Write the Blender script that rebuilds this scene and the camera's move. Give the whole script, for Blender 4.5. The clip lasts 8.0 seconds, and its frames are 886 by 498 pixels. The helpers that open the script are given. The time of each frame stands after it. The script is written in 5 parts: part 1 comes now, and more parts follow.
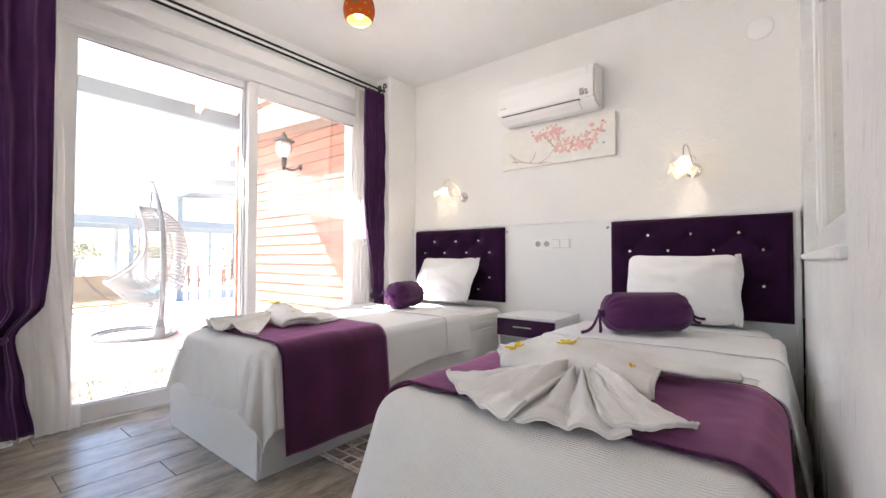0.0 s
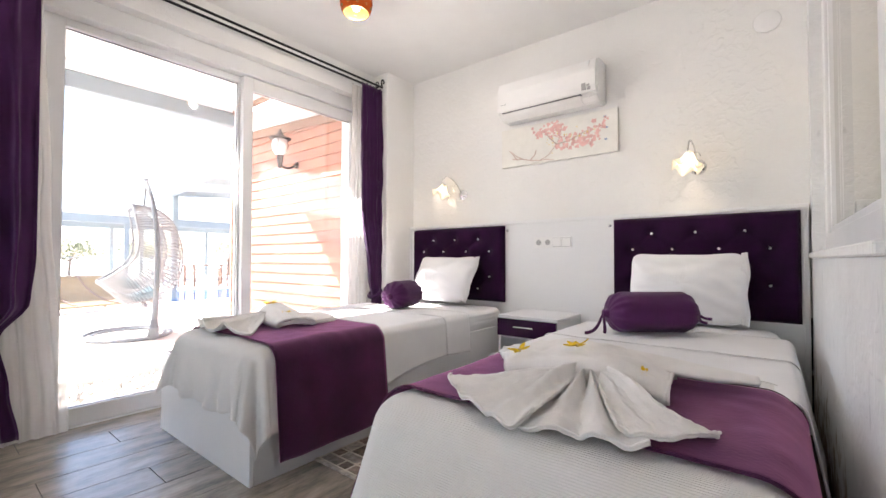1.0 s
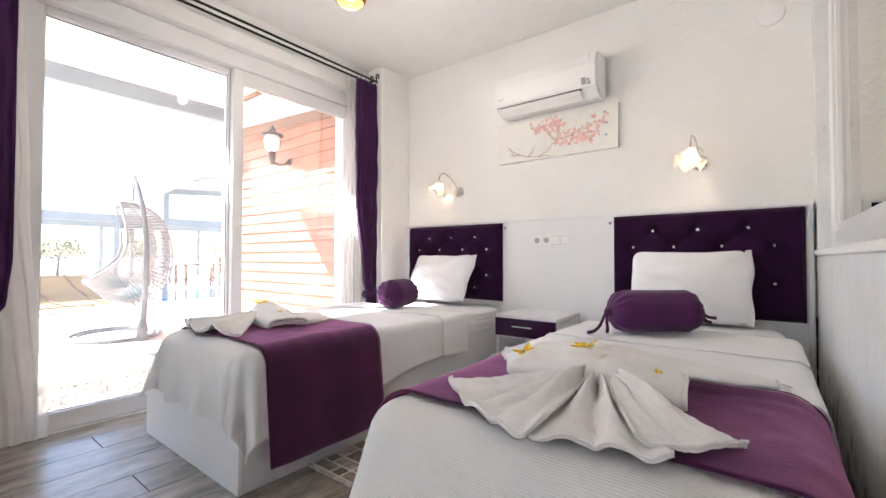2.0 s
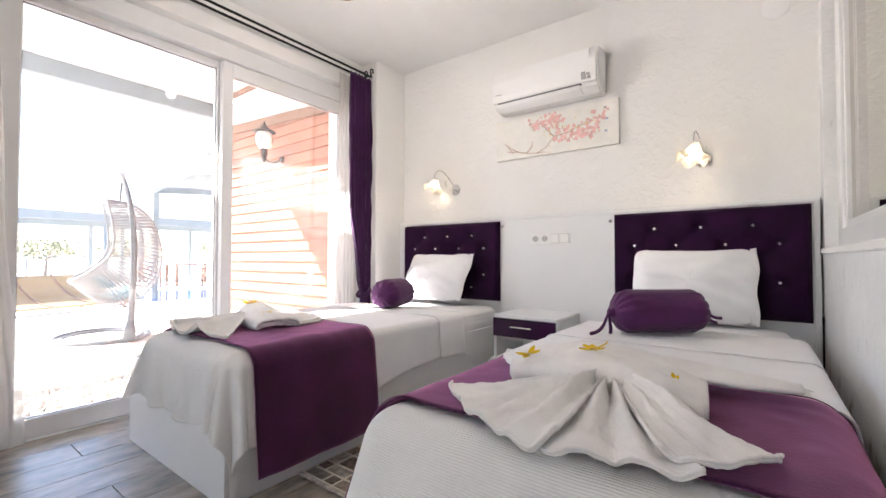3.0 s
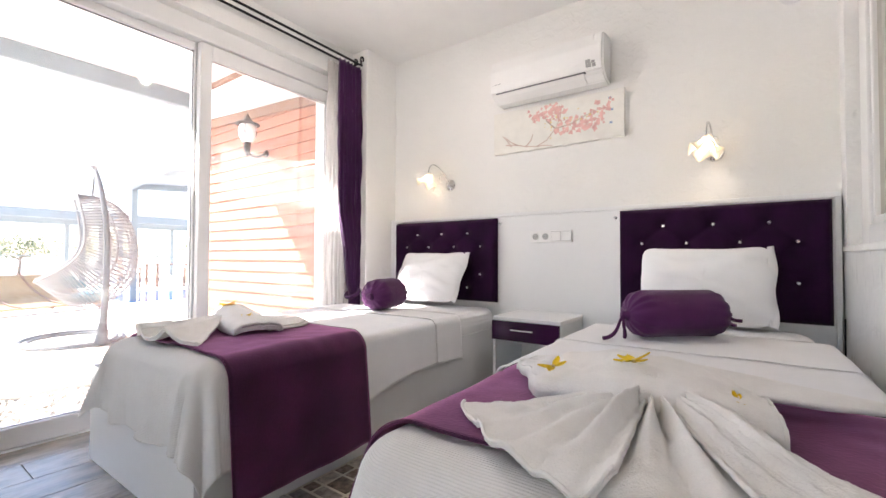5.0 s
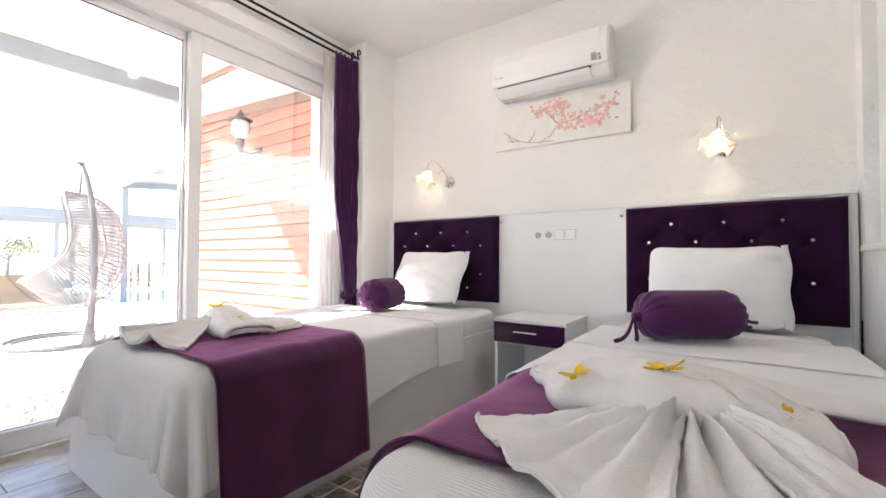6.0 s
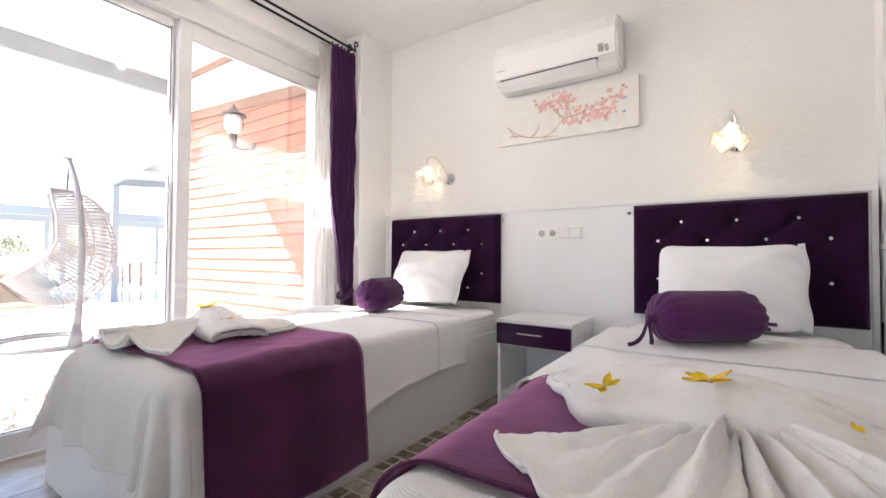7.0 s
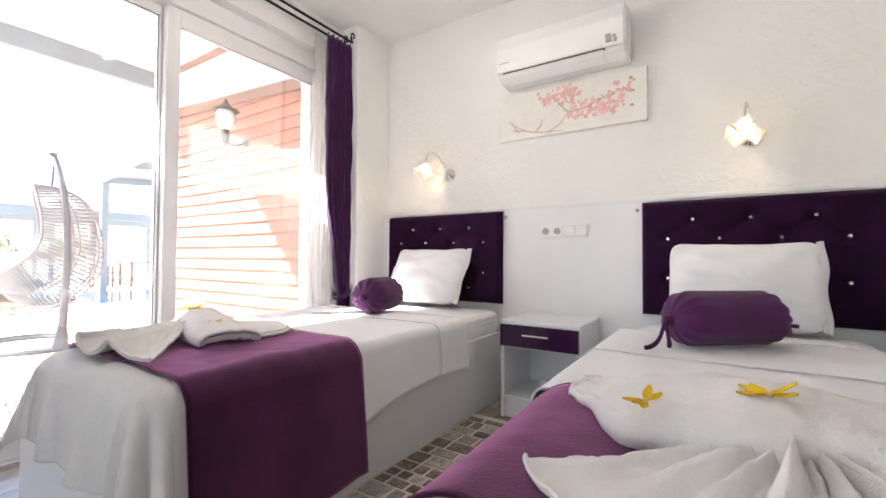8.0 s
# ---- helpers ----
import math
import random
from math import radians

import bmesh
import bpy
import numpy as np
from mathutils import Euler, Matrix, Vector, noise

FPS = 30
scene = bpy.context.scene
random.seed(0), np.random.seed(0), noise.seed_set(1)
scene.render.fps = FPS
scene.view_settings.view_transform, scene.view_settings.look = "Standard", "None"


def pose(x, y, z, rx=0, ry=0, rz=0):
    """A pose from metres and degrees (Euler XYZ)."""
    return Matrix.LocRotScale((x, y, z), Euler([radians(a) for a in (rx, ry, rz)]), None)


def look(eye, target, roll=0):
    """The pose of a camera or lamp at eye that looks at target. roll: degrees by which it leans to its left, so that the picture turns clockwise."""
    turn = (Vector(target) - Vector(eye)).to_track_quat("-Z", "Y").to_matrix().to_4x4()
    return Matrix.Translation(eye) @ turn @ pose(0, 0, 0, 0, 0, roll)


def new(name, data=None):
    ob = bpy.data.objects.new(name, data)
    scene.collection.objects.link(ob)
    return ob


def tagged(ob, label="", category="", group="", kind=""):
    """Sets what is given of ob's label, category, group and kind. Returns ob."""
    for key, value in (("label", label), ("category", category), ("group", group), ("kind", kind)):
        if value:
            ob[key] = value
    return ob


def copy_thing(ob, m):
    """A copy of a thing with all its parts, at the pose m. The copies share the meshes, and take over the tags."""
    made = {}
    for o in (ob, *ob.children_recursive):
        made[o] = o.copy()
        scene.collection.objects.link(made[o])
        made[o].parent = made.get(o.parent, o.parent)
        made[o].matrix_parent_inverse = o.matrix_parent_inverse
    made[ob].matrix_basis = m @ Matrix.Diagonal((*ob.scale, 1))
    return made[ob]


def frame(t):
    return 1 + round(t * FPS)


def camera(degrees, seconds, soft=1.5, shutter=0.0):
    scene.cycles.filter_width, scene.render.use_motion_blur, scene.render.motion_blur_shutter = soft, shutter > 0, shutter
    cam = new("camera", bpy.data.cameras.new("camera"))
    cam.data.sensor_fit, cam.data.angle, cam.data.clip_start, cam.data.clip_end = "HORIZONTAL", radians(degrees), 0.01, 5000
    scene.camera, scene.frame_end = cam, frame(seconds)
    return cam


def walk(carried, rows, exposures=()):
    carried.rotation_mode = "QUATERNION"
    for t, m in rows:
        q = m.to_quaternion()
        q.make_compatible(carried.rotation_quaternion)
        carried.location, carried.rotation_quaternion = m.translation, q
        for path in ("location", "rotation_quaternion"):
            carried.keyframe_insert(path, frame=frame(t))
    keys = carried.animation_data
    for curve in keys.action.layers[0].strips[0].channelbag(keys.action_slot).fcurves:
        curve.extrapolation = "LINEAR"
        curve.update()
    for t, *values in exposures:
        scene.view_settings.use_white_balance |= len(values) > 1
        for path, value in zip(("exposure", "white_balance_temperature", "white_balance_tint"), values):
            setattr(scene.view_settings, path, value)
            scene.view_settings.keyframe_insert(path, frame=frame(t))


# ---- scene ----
cam = camera(93.0, 8.0)
PATH = [
    (0, (0.209, 0.06, 0.907), (-1.044, 1.618, 0.955), 0.1),
    (0.5, (0.186, 0.079, 0.906), (-1.064, 1.64, 0.951), 0.0),
    (1, (0.162, 0.102, 0.902), (-1.082, 1.667, 0.948), 0.1),
    (1.5, (0.133, 0.124, 0.898), (-1.1, 1.697, 0.942), 0.1),
    (3, (0.047, 0.2, 0.884), (-1.154, 1.799, 0.928), 0.1),
    (3.5, (0.012, 0.23, 0.88), (-1.177, 1.837, 0.924), 0.1),
    (4, (-0.023, 0.259, 0.874), (-1.2, 1.875, 0.92), 0.2),
    (4.5, (-0.059, 0.285, 0.873), (-1.224, 1.91, 0.919), 0.2),
    (6, (-0.176, 0.368, 0.865), (-1.31, 2.015, 0.912), 0.3),
    (6.5, (-0.216, 0.399, 0.861), (-1.341, 2.051, 0.908), 0.3),
    (7, (-0.257, 0.432, 0.859), (-1.373, 2.091, 0.905), 0.4),
    (7.5, (-0.299, 0.463, 0.858), (-1.406, 2.128, 0.902), 0.4),
    (8, (-0.342, 0.494, 0.853), (-1.437, 2.167, 0.898), 0.4),
]
walk(cam, [(t, look(eye, target, roll)) for t, eye, target, roll in PATH],
     exposures=[(0.0, 2.55, 6520, 15), (8.0, 2.55, 6520, 15)])

# ---- world, sun, exposure ----
SUN_WAY = Vector((0.97, 0.80, -1.19)).normalized()
world = bpy.data.worlds.new("sky")
scene.world = world
world.use_nodes = True
sky = world.node_tree.nodes.new("ShaderNodeTexSky")
sky.sky_type, sky.sun_disc = "NISHITA", False
sky.sun_elevation, sky.sun_rotation = math.asin(-SUN_WAY.z), math.atan2(-SUN_WAY.x, -SUN_WAY.y)
world.node_tree.links.new(sky.outputs[0], world.node_tree.nodes["Background"].inputs[0])
world.node_tree.nodes["Background"].inputs[1].default_value = 0.11
sun = new("sun", bpy.data.lights.new("sun", "SUN"))
sun.data.energy, sun.data.angle, sun.data.color = 5.0, radians(0.5), (1.0, 0.95, 0.88)
sun.matrix_world = look((0, 0, 20), Vector((0, 0, 20)) + SUN_WAY)
# bulb of the pendant lamp
bulb = new("pendant_bulb_light", bpy.data.lights.new("pendant_bulb_light", "POINT"))
bulb.data.energy, bulb.data.color, bulb.data.shadow_soft_size = 2.5, (1.0, 0.93, 0.83), 0.03
bulb.location = (-1.73, 1.67, 2.30)


# ---- materials ----
def material(name, colour, rough=0.5, metal=0.0, vary=0.12, scale=6.0, bump=0.0, fine=80.0, sheen=0.0, spec=0.5, coat=0.0, stretch=(1, 1, 1), island=0.0, height=None, deep=0.004, dark=None):
    """A principled surface with colour variation at two scales and a fine relief."""
    m = bpy.data.materials.new(name)
    m.use_nodes = True
    nodes, links = m.node_tree.nodes, m.node_tree.links
    b = nodes["Principled BSDF"]
    b.inputs["Roughness"].default_value, b.inputs["Metallic"].default_value = rough, metal
    b.inputs["Sheen Weight"].default_value, b.inputs["Coat Weight"].default_value = sheen, coat
    b.inputs["Specular IOR Level"].default_value = spec
    at, grow = nodes.new("ShaderNodeTexCoord"), nodes.new("ShaderNodeMapping")
    grow.inputs["Scale"].default_value = stretch
    links.new(at.outputs["Object"], grow.inputs["Vector"])
    big, small = nodes.new("ShaderNodeTexNoise"), nodes.new("ShaderNodeTexNoise")
    big.inputs["Scale"].default_value, small.inputs["Scale"].default_value = scale, fine
    big.inputs["Detail"].default_value, small.inputs["Detail"].default_value = 4, 3
    for n in (big, small):
        links.new(grow.outputs[0], n.inputs["Vector"])
    mix = nodes.new("ShaderNodeMath")
    mix.operation = "MULTIPLY_ADD"
    mix.inputs[1].default_value = 0.35
    links.new(small.outputs[0], mix.inputs[0])
    links.new(big.outputs[0], mix.inputs[2])
    ramp = nodes.new("ShaderNodeValToRGB")
    ramp.color_ramp.elements[0].position, ramp.color_ramp.elements[1].position = 0.4, 0.95
    ramp.color_ramp.elements[0].color = (*(dark or [c * (1 - vary) for c in colour]), 1)
    ramp.color_ramp.elements[1].color = (*[min(c * (1 + vary), 0.95) for c in colour], 1)
    links.new(mix.outputs[0], ramp.inputs[0])
    out = ramp.outputs[0]
    if island:
        info, hsv = nodes.new("ShaderNodeObjectInfo"), nodes.new("ShaderNodeHueSaturation")
        span = nodes.new("ShaderNodeMapRange")
        span.inputs["To Min"].default_value, span.inputs["To Max"].default_value = 1 - island, 1 + island
        links.new(info.outputs["Random"], span.inputs["Value"])
        links.new(span.outputs[0], hsv.inputs["Value"])
        links.new(out, hsv.inputs["Color"])
        out = hsv.outputs[0]
    links.new(out, b.inputs["Base Color"])
    if bump:
        bm_node = nodes.new("ShaderNodeBump")
        bm_node.inputs["Strength"].default_value, bm_node.inputs["Distance"].default_value = bump, deep
        links.new((height(nodes, links, at) if height else small.outputs[0]), bm_node.inputs["Height"])
        links.new(bm_node.outputs[0], b.inputs["Normal"])
    return m


def waffle(nodes, links, at):
    """Relief of a ribbed, waffled weave."""
    waves = []
    for axis, scale in (("Y", 66.0), ("X", 48.0)):
        w = nodes.new("ShaderNodeTexWave")
        w.bands_direction, w.inputs["Scale"].default_value = axis, scale
        w.inputs["Distortion"].default_value, w.inputs["Detail"].default_value = 0.6, 1
        links.new(at.outputs["UV"], w.inputs["Vector"])
        waves.append(w)
    add = nodes.new("ShaderNodeMath")
    add.operation = "MULTIPLY_ADD"
    add.inputs[1].default_value = 0.35
    links.new(waves[1].outputs["Fac"], add.inputs[0])
    links.new(waves[0].outputs["Fac"], add.inputs[2])
    rumple, both = nodes.new("ShaderNodeTexNoise"), nodes.new("ShaderNodeMath")
    rumple.inputs["Scale"].default_value, rumple.inputs["Detail"].default_value = 22, 4
    links.new(at.outputs["Object"], rumple.inputs["Vector"])
    both.operation, both.inputs[1].default_value = "MULTIPLY_ADD", 3.0
    links.new(rumple.outputs[0], both.inputs[0])
    links.new(add.outputs[0], both.inputs[2])
    return both.outputs[0]


def trowel(nodes, links, at):
    """Relief of plaster spread with short trowel strokes."""
    flakes, grain = nodes.new("ShaderNodeTexNoise"), nodes.new("ShaderNodeTexNoise")
    flakes.inputs["Scale"].default_value, flakes.inputs["Detail"].default_value, flakes.inputs["Distortion"].default_value = 24, 7, 0.8
    grain.inputs["Scale"].default_value, grain.inputs["Detail"].default_value = 60, 3
    ramp, add = nodes.new("ShaderNodeValToRGB"), nodes.new("ShaderNodeMath")
    ramp.color_ramp.elements[0].position, ramp.color_ramp.elements[1].position = 0.47, 0.63
    for tex in (flakes, grain):
        links.new(at.outputs["Object"], tex.inputs["Vector"])
    links.new(flakes.outputs[0], ramp.inputs[0])
    add.operation = "MULTIPLY_ADD"
    add.inputs[1].default_value = 0.25
    links.new(grain.outputs[0], add.inputs[0])
    links.new(ramp.outputs[0], add.inputs[2])
    return add.outputs[0]


def glass_material(name, colour=(1, 1, 1), rough=0.0, haze=0.0):
    m = bpy.data.materials.new(name)
    m.use_nodes = True
    nodes, links = m.node_tree.nodes, m.node_tree.links
    for n in list(nodes):
        if n.type == "BSDF_PRINCIPLED":
            nodes.remove(n)
    clear, gloss, mix, fres = (nodes.new("ShaderNodeBsdfTransparent"), nodes.new("ShaderNodeBsdfGlossy"), nodes.new("ShaderNodeMixShader"), nodes.new("ShaderNodeFresnel"))
    clear.inputs[0].default_value = (*colour, 1)
    gloss.inputs["Roughness"].default_value = rough
    fres.inputs[0].default_value = 1.45
    links.new(fres.outputs[0], mix.inputs[0])
    links.new(clear.outputs[0], mix.inputs[1])
    links.new(gloss.outputs[0], mix.inputs[2])
    out = mix.outputs[0]
    # Thin translucent layer puts the pale glare over the view into the glass.
    if haze:
        veil, both = nodes.new("ShaderNodeBsdfTranslucent"), nodes.new("ShaderNodeMixShader")
        mottle, span = nodes.new("ShaderNodeTexNoise"), nodes.new("ShaderNodeMapRange")
        mottle.inputs["Scale"].default_value, mottle.inputs["Detail"].default_value = 3.0, 5
        span.inputs["To Min"].default_value, span.inputs["To Max"].default_value = haze * 0.5, haze * 1.5
        veil.inputs[0].default_value = (0.9, 0.9, 0.92, 1)
        links.new(mottle.outputs[0], span.inputs["Value"])
        links.new(span.outputs[0], both.inputs[0])
        links.new(out, both.inputs[1])
        links.new(veil.outputs[0], both.inputs[2])
        out = both.outputs[0]
    links.new(out, nodes["Material Output"].inputs[0])
    return m


def glow(name, colour, strength):
    m = bpy.data.materials.new(name)
    m.use_nodes = True
    b = m.node_tree.nodes["Principled BSDF"]
    b.inputs["Base Color"].default_value = (*colour, 1)
    b.inputs["Emission Color"].default_value, b.inputs["Emission Strength"].default_value = (*colour, 1), strength
    return m


def thin_cloth(name, colour, through_part=0.45, clear_part=0.0):
    """A sheer weave that lets part of the light through."""
    m = material(name, colour, 0.9, vary=0.06, bump=0.2, fine=300)
    nodes, links = m.node_tree.nodes, m.node_tree.links
    t, mix = nodes.new("ShaderNodeBsdfTranslucent"), nodes.new("ShaderNodeMixShader")
    t.inputs[0].default_value = (*colour, 1)
    mix.inputs[0].default_value = through_part
    links.new(nodes["Principled BSDF"].outputs[0], mix.inputs[1])
    links.new(t.outputs[0], mix.inputs[2])
    out = mix.outputs[0]
    if clear_part:
        holes, weave = nodes.new("ShaderNodeBsdfTransparent"), nodes.new("ShaderNodeMixShader")
        weave.inputs[0].default_value = clear_part
        links.new(out, weave.inputs[1])
        links.new(holes.outputs[0], weave.inputs[2])
        out = weave.outputs[0]
    links.new(out, nodes["Material Output"].inputs[0])
    return m


def worn_plaster(name):
    """White plaster with faint upright grey scuffs, flaked to brown low down in the bed corner."""
    m = material(name, (0.78, 0.78, 0.775), 0.8, vary=0.05, bump=0.35, fine=30, height=trowel, deep=0.003)
    nodes, links = m.node_tree.nodes, m.node_tree.links
    b = nodes["Principled BSDF"]
    base = b.inputs["Base Color"].links[0].from_socket
    at, split = nodes.new("ShaderNodeTexCoord"), nodes.new("ShaderNodeSeparateXYZ")
    links.new(at.outputs["Object"], split.inputs[0])

    def layer(under, scale, stretch, lo, hi, colour, spans):
        grow, n, ramp, mix = (nodes.new("ShaderNodeMapping"), nodes.new("ShaderNodeTexNoise"), nodes.new("ShaderNodeValToRGB"), nodes.new("ShaderNodeMixRGB"))
        grow.inputs["Scale"].default_value = stretch
        n.inputs["Scale"].default_value, n.inputs["Detail"].default_value = scale, 6
        links.new(at.outputs["Object"], grow.inputs["Vector"])
        links.new(grow.outputs[0], n.inputs["Vector"])
        value = n.outputs[0]
        for axis, f0, f1, t0, t1 in spans:
            span, add = nodes.new("ShaderNodeMapRange"), nodes.new("ShaderNodeMath")
            for key, q in (("From Min", f0), ("From Max", f1), ("To Min", t0), ("To Max", t1)):
                span.inputs[key].default_value = q
            add.operation = "ADD"
            links.new(split.outputs[axis], span.inputs["Value"])
            links.new(value, add.inputs[0])
            links.new(span.outputs[0], add.inputs[1])
            value = add.outputs[0]
        ramp.color_ramp.elements[0].position, ramp.color_ramp.elements[1].position = lo, hi
        links.new(value, ramp.inputs[0])
        links.new(ramp.outputs[0], mix.inputs[0])
        links.new(under, mix.inputs[1])
        mix.inputs[2].default_value = (*colour, 1)
        return mix.outputs[0]
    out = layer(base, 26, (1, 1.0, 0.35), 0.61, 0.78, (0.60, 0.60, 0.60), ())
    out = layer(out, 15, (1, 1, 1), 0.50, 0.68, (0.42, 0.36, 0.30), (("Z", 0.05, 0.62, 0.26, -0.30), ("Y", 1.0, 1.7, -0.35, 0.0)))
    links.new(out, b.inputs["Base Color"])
    return m


WALL = material("white_trowelled_plaster", (0.86, 0.855, 0.835), 0.7, vary=0.02, scale=3, bump=0.38, height=trowel, deep=0.004)
WORN = worn_plaster("worn_white_plaster")
CEIL = material("white_ceiling_paint", (0.87, 0.865, 0.85), 0.8, vary=0.02, bump=0.1, fine=60)
PVC = material("white_pvc", (0.80, 0.80, 0.80), 0.3, vary=0.02, bump=0.02, fine=20)
LACQUER = material("white_gloss_board", (0.85, 0.855, 0.855), 0.30, vary=0.02, scale=2, bump=0.01, fine=30, coat=0.1)
PURPLE_GLOSS = material("purple_gloss_board", (0.035, 0.006, 0.04), 0.1, vary=0.1, coat=0.6)
VELVET = material("deep_purple_velvet", (0.021, 0.0022, 0.025), 0.85, vary=0.3, scale=9, bump=0.3, fine=260, sheen=0.05, spec=0.15)
SATIN = material("plum_velvet", (0.040, 0.005, 0.034), 0.8, vary=0.45, scale=7, bump=0.2, fine=140, sheen=0.85, spec=0.2)
SATIN.node_tree.nodes["Principled BSDF"].inputs["Sheen Tint"].default_value = (0.92, 0.38, 0.70, 1)
BOLSTER = material("purple_cotton", (0.082, 0.017, 0.086), 0.8, vary=0.14, scale=10, bump=0.3, fine=420, sheen=0.15, spec=0.2)
DRAPE = material("purple_curtain_cloth", (0.060, 0.015, 0.074), 0.8, vary=0.18, scale=6, bump=0.2, fine=300, sheen=0.2, spec=0.2)
SHEET = material("white_cotton_sheet", (0.90, 0.90, 0.905), 0.85, vary=0.03, bump=0.15, fine=240, spec=0.2)
QUILT = material("white_ribbed_bedspread", (0.80, 0.79, 0.77), 0.9, vary=0.04, bump=0.36, spec=0.2, height=waffle)
TOWEL = material("white_terry_towel", (0.86, 0.845, 0.82), 0.95, vary=0.07, scale=14, bump=0.45, fine=260, deep=0.004, sheen=0.2, spec=0.1)
SHEER = thin_cloth("sheer_white_voile", (0.92, 0.90, 0.86), 0.65, 0.42)
CHROME = material("polished_chrome", (0.75, 0.75, 0.76), 0.08, 1.0, vary=0.04)
CRYSTAL = material("faceted_crystal", (0.9, 0.9, 0.92), 0.05, 0.85, vary=0.04)
BLACK_IRON = material("black_iron", (0.012, 0.012, 0.014), 0.4, 0.6, vary=0.2, bump=0.1)
PETAL = material("yellow_petal", (0.88, 0.60, 0.015), 0.6, vary=0.12, scale=60, bump=0.1)
PLASTIC = material("white_plastic", (0.88, 0.88, 0.87), 0.28, vary=0.02)
GREYP = material("grey_plastic", (0.18, 0.19, 0.21), 0.4, vary=0.1)
PALE_GREY = material("pale_grey_plastic", (0.42, 0.42, 0.42), 0.4, vary=0.05)
LABEL = material("pale_blue_label", (0.35, 0.45, 0.62), 0.5, vary=0.1)
CANVAS = material("cream_canvas", (0.85, 0.835, 0.785), 0.9, vary=0.05, scale=14, bump=0.25, fine=400)
PINK = material("pink_paint", (0.84, 0.50, 0.47), 0.8, vary=0.25, scale=25)
TWIG = material("brown_paint", (0.62, 0.48, 0.42), 0.8, vary=0.2, scale=30)
OCHRE = material("ochre_paint", (0.80, 0.62, 0.25), 0.8, vary=0.2, scale=30)
TILE = material("grey_wood_look_tile", (0.43, 0.37, 0.295), 0.25, vary=0.15, scale=5.0, bump=0.15, fine=24, stretch=(3.2, 0.9, 1), island=0.2, coat=0.2, dark=(0.15, 0.138, 0.125))
GROUT = material("grey_grout", (0.16, 0.15, 0.14), 0.9, vary=0.15)
RUG = material("cream_rug_pile", (0.66, 0.60, 0.51), 0.95, vary=0.12, scale=30, bump=0.7, fine=350)
RUG_DARK = material("brown_rug_patch", (0.24, 0.19, 0.155), 0.95, vary=0.6, scale=45, bump=0.8, fine=300, island=0.45)
RUG_GREY = material("grey_rug_patch", (0.40, 0.355, 0.31), 0.95, vary=0.5, scale=45, bump=0.8, fine=300, island=0.3)
GLASS = glass_material("clear_window_glass", haze=0.045)
MIRROR = material("mirror_silver", (0.52, 0.49, 0.43), 0.01, 1.0, vary=0.0)
BULB = glow("warm_bulb", (1.0, 0.82, 0.58), 10.0)
PENDANT_BULB = glow("dim_warm_bulb", (1.0, 0.78, 0.50), 4.0)
FROST = thin_cloth("frosted_petal_glass", (0.90, 0.86, 0.78), 0.6)
AMBER = thin_cloth("amber_mosaic_glass", (0.30, 0.10, 0.02), 0.35)
GREEN_GLASS = thin_cloth("green_mosaic_glass", (0.03, 0.30, 0.16), 0.5)
BRASS = material("aged_brass", (0.32, 0.20, 0.07), 0.35, 1.0, vary=0.2)
CLAD = material("oiled_pine_board", (0.36, 0.148, 0.088), 0.55, vary=0.3, scale=3, bump=0.15, fine=18, stretch=(0.7, 4, 9), island=0.14)
STEEL = material("blue_grey_steel", (0.17, 0.21, 0.235), 0.45, 0.0, vary=0.12, bump=0.05)
ROOF = material("white_roof_panel", (0.80, 0.81, 0.82), 0.6, vary=0.03)
PAVING = material("pale_stone_paving", (0.74, 0.71, 0.66), 0.8, vary=0.1, scale=1.5, bump=0.2, fine=40)
PEBBLE = material("white_pebble", (0.50, 0.48, 0.44), 0.7, vary=0.45, scale=14, bump=0.1)
WATER = material("pool_water", (0.03, 0.12, 0.30), 0.06, vary=0.15, scale=2, bump=0.2, fine=6)
ANTHRACITE = material("anthracite_steel", (0.075, 0.082, 0.09), 0.45, vary=0.15, bump=0.05)
RATTAN = material("pale_rattan", (0.20, 0.20, 0.205), 0.6, vary=0.15, scale=20)
TURQUOISE = material("bright_turquoise_cloth", (0.02, 0.15, 0.20), 0.85, vary=0.15, scale=12, bump=0.2)
TEAL = material("turquoise_cushion", (0.06, 0.16, 0.21), 0.85, vary=0.12, bump=0.2)
REED = material("tan_reed_mat", (0.36, 0.245, 0.12), 0.85, vary=0.25, scale=10, bump=0.5, fine=60, stretch=(1, 1, 8))
# Grey stands in for the shade under the shelter's roof.
AWNING = material("shade_grey_awning_panel", (0.26, 0.28, 0.29), 0.7, vary=0.05)
WOOD = material("brown_garden_wood", (0.20, 0.11, 0.07), 0.6, vary=0.25, stretch=(1, 6, 6))
LEAF = material("green_leaf", (0.10, 0.13, 0.06), 0.6, vary=0.4, scale=8)
BARK = material("grey_bark", (0.12, 0.09, 0.07), 0.9, vary=0.3, bump=0.6)
BRONZE = material("dark_bronze", (0.05, 0.042, 0.035), 0.4, 0.7, vary=0.2)
DARKGAP = material("dark_board_edge", (0.03, 0.025, 0.02), 0.8, vary=0.1)


# ---- builders ----
def part(name, bm, mat, parent=None, label="", smooth=False):
    me = bpy.data.meshes.new(name)
    if smooth:
        for f in bm.faces:
            f.smooth = True
    bm.to_mesh(me)
    bm.free()
    me.materials.append(mat)
    ob = new(name, me)
    if parent:
        ob.parent = parent
    return tagged(ob, label) if label else ob


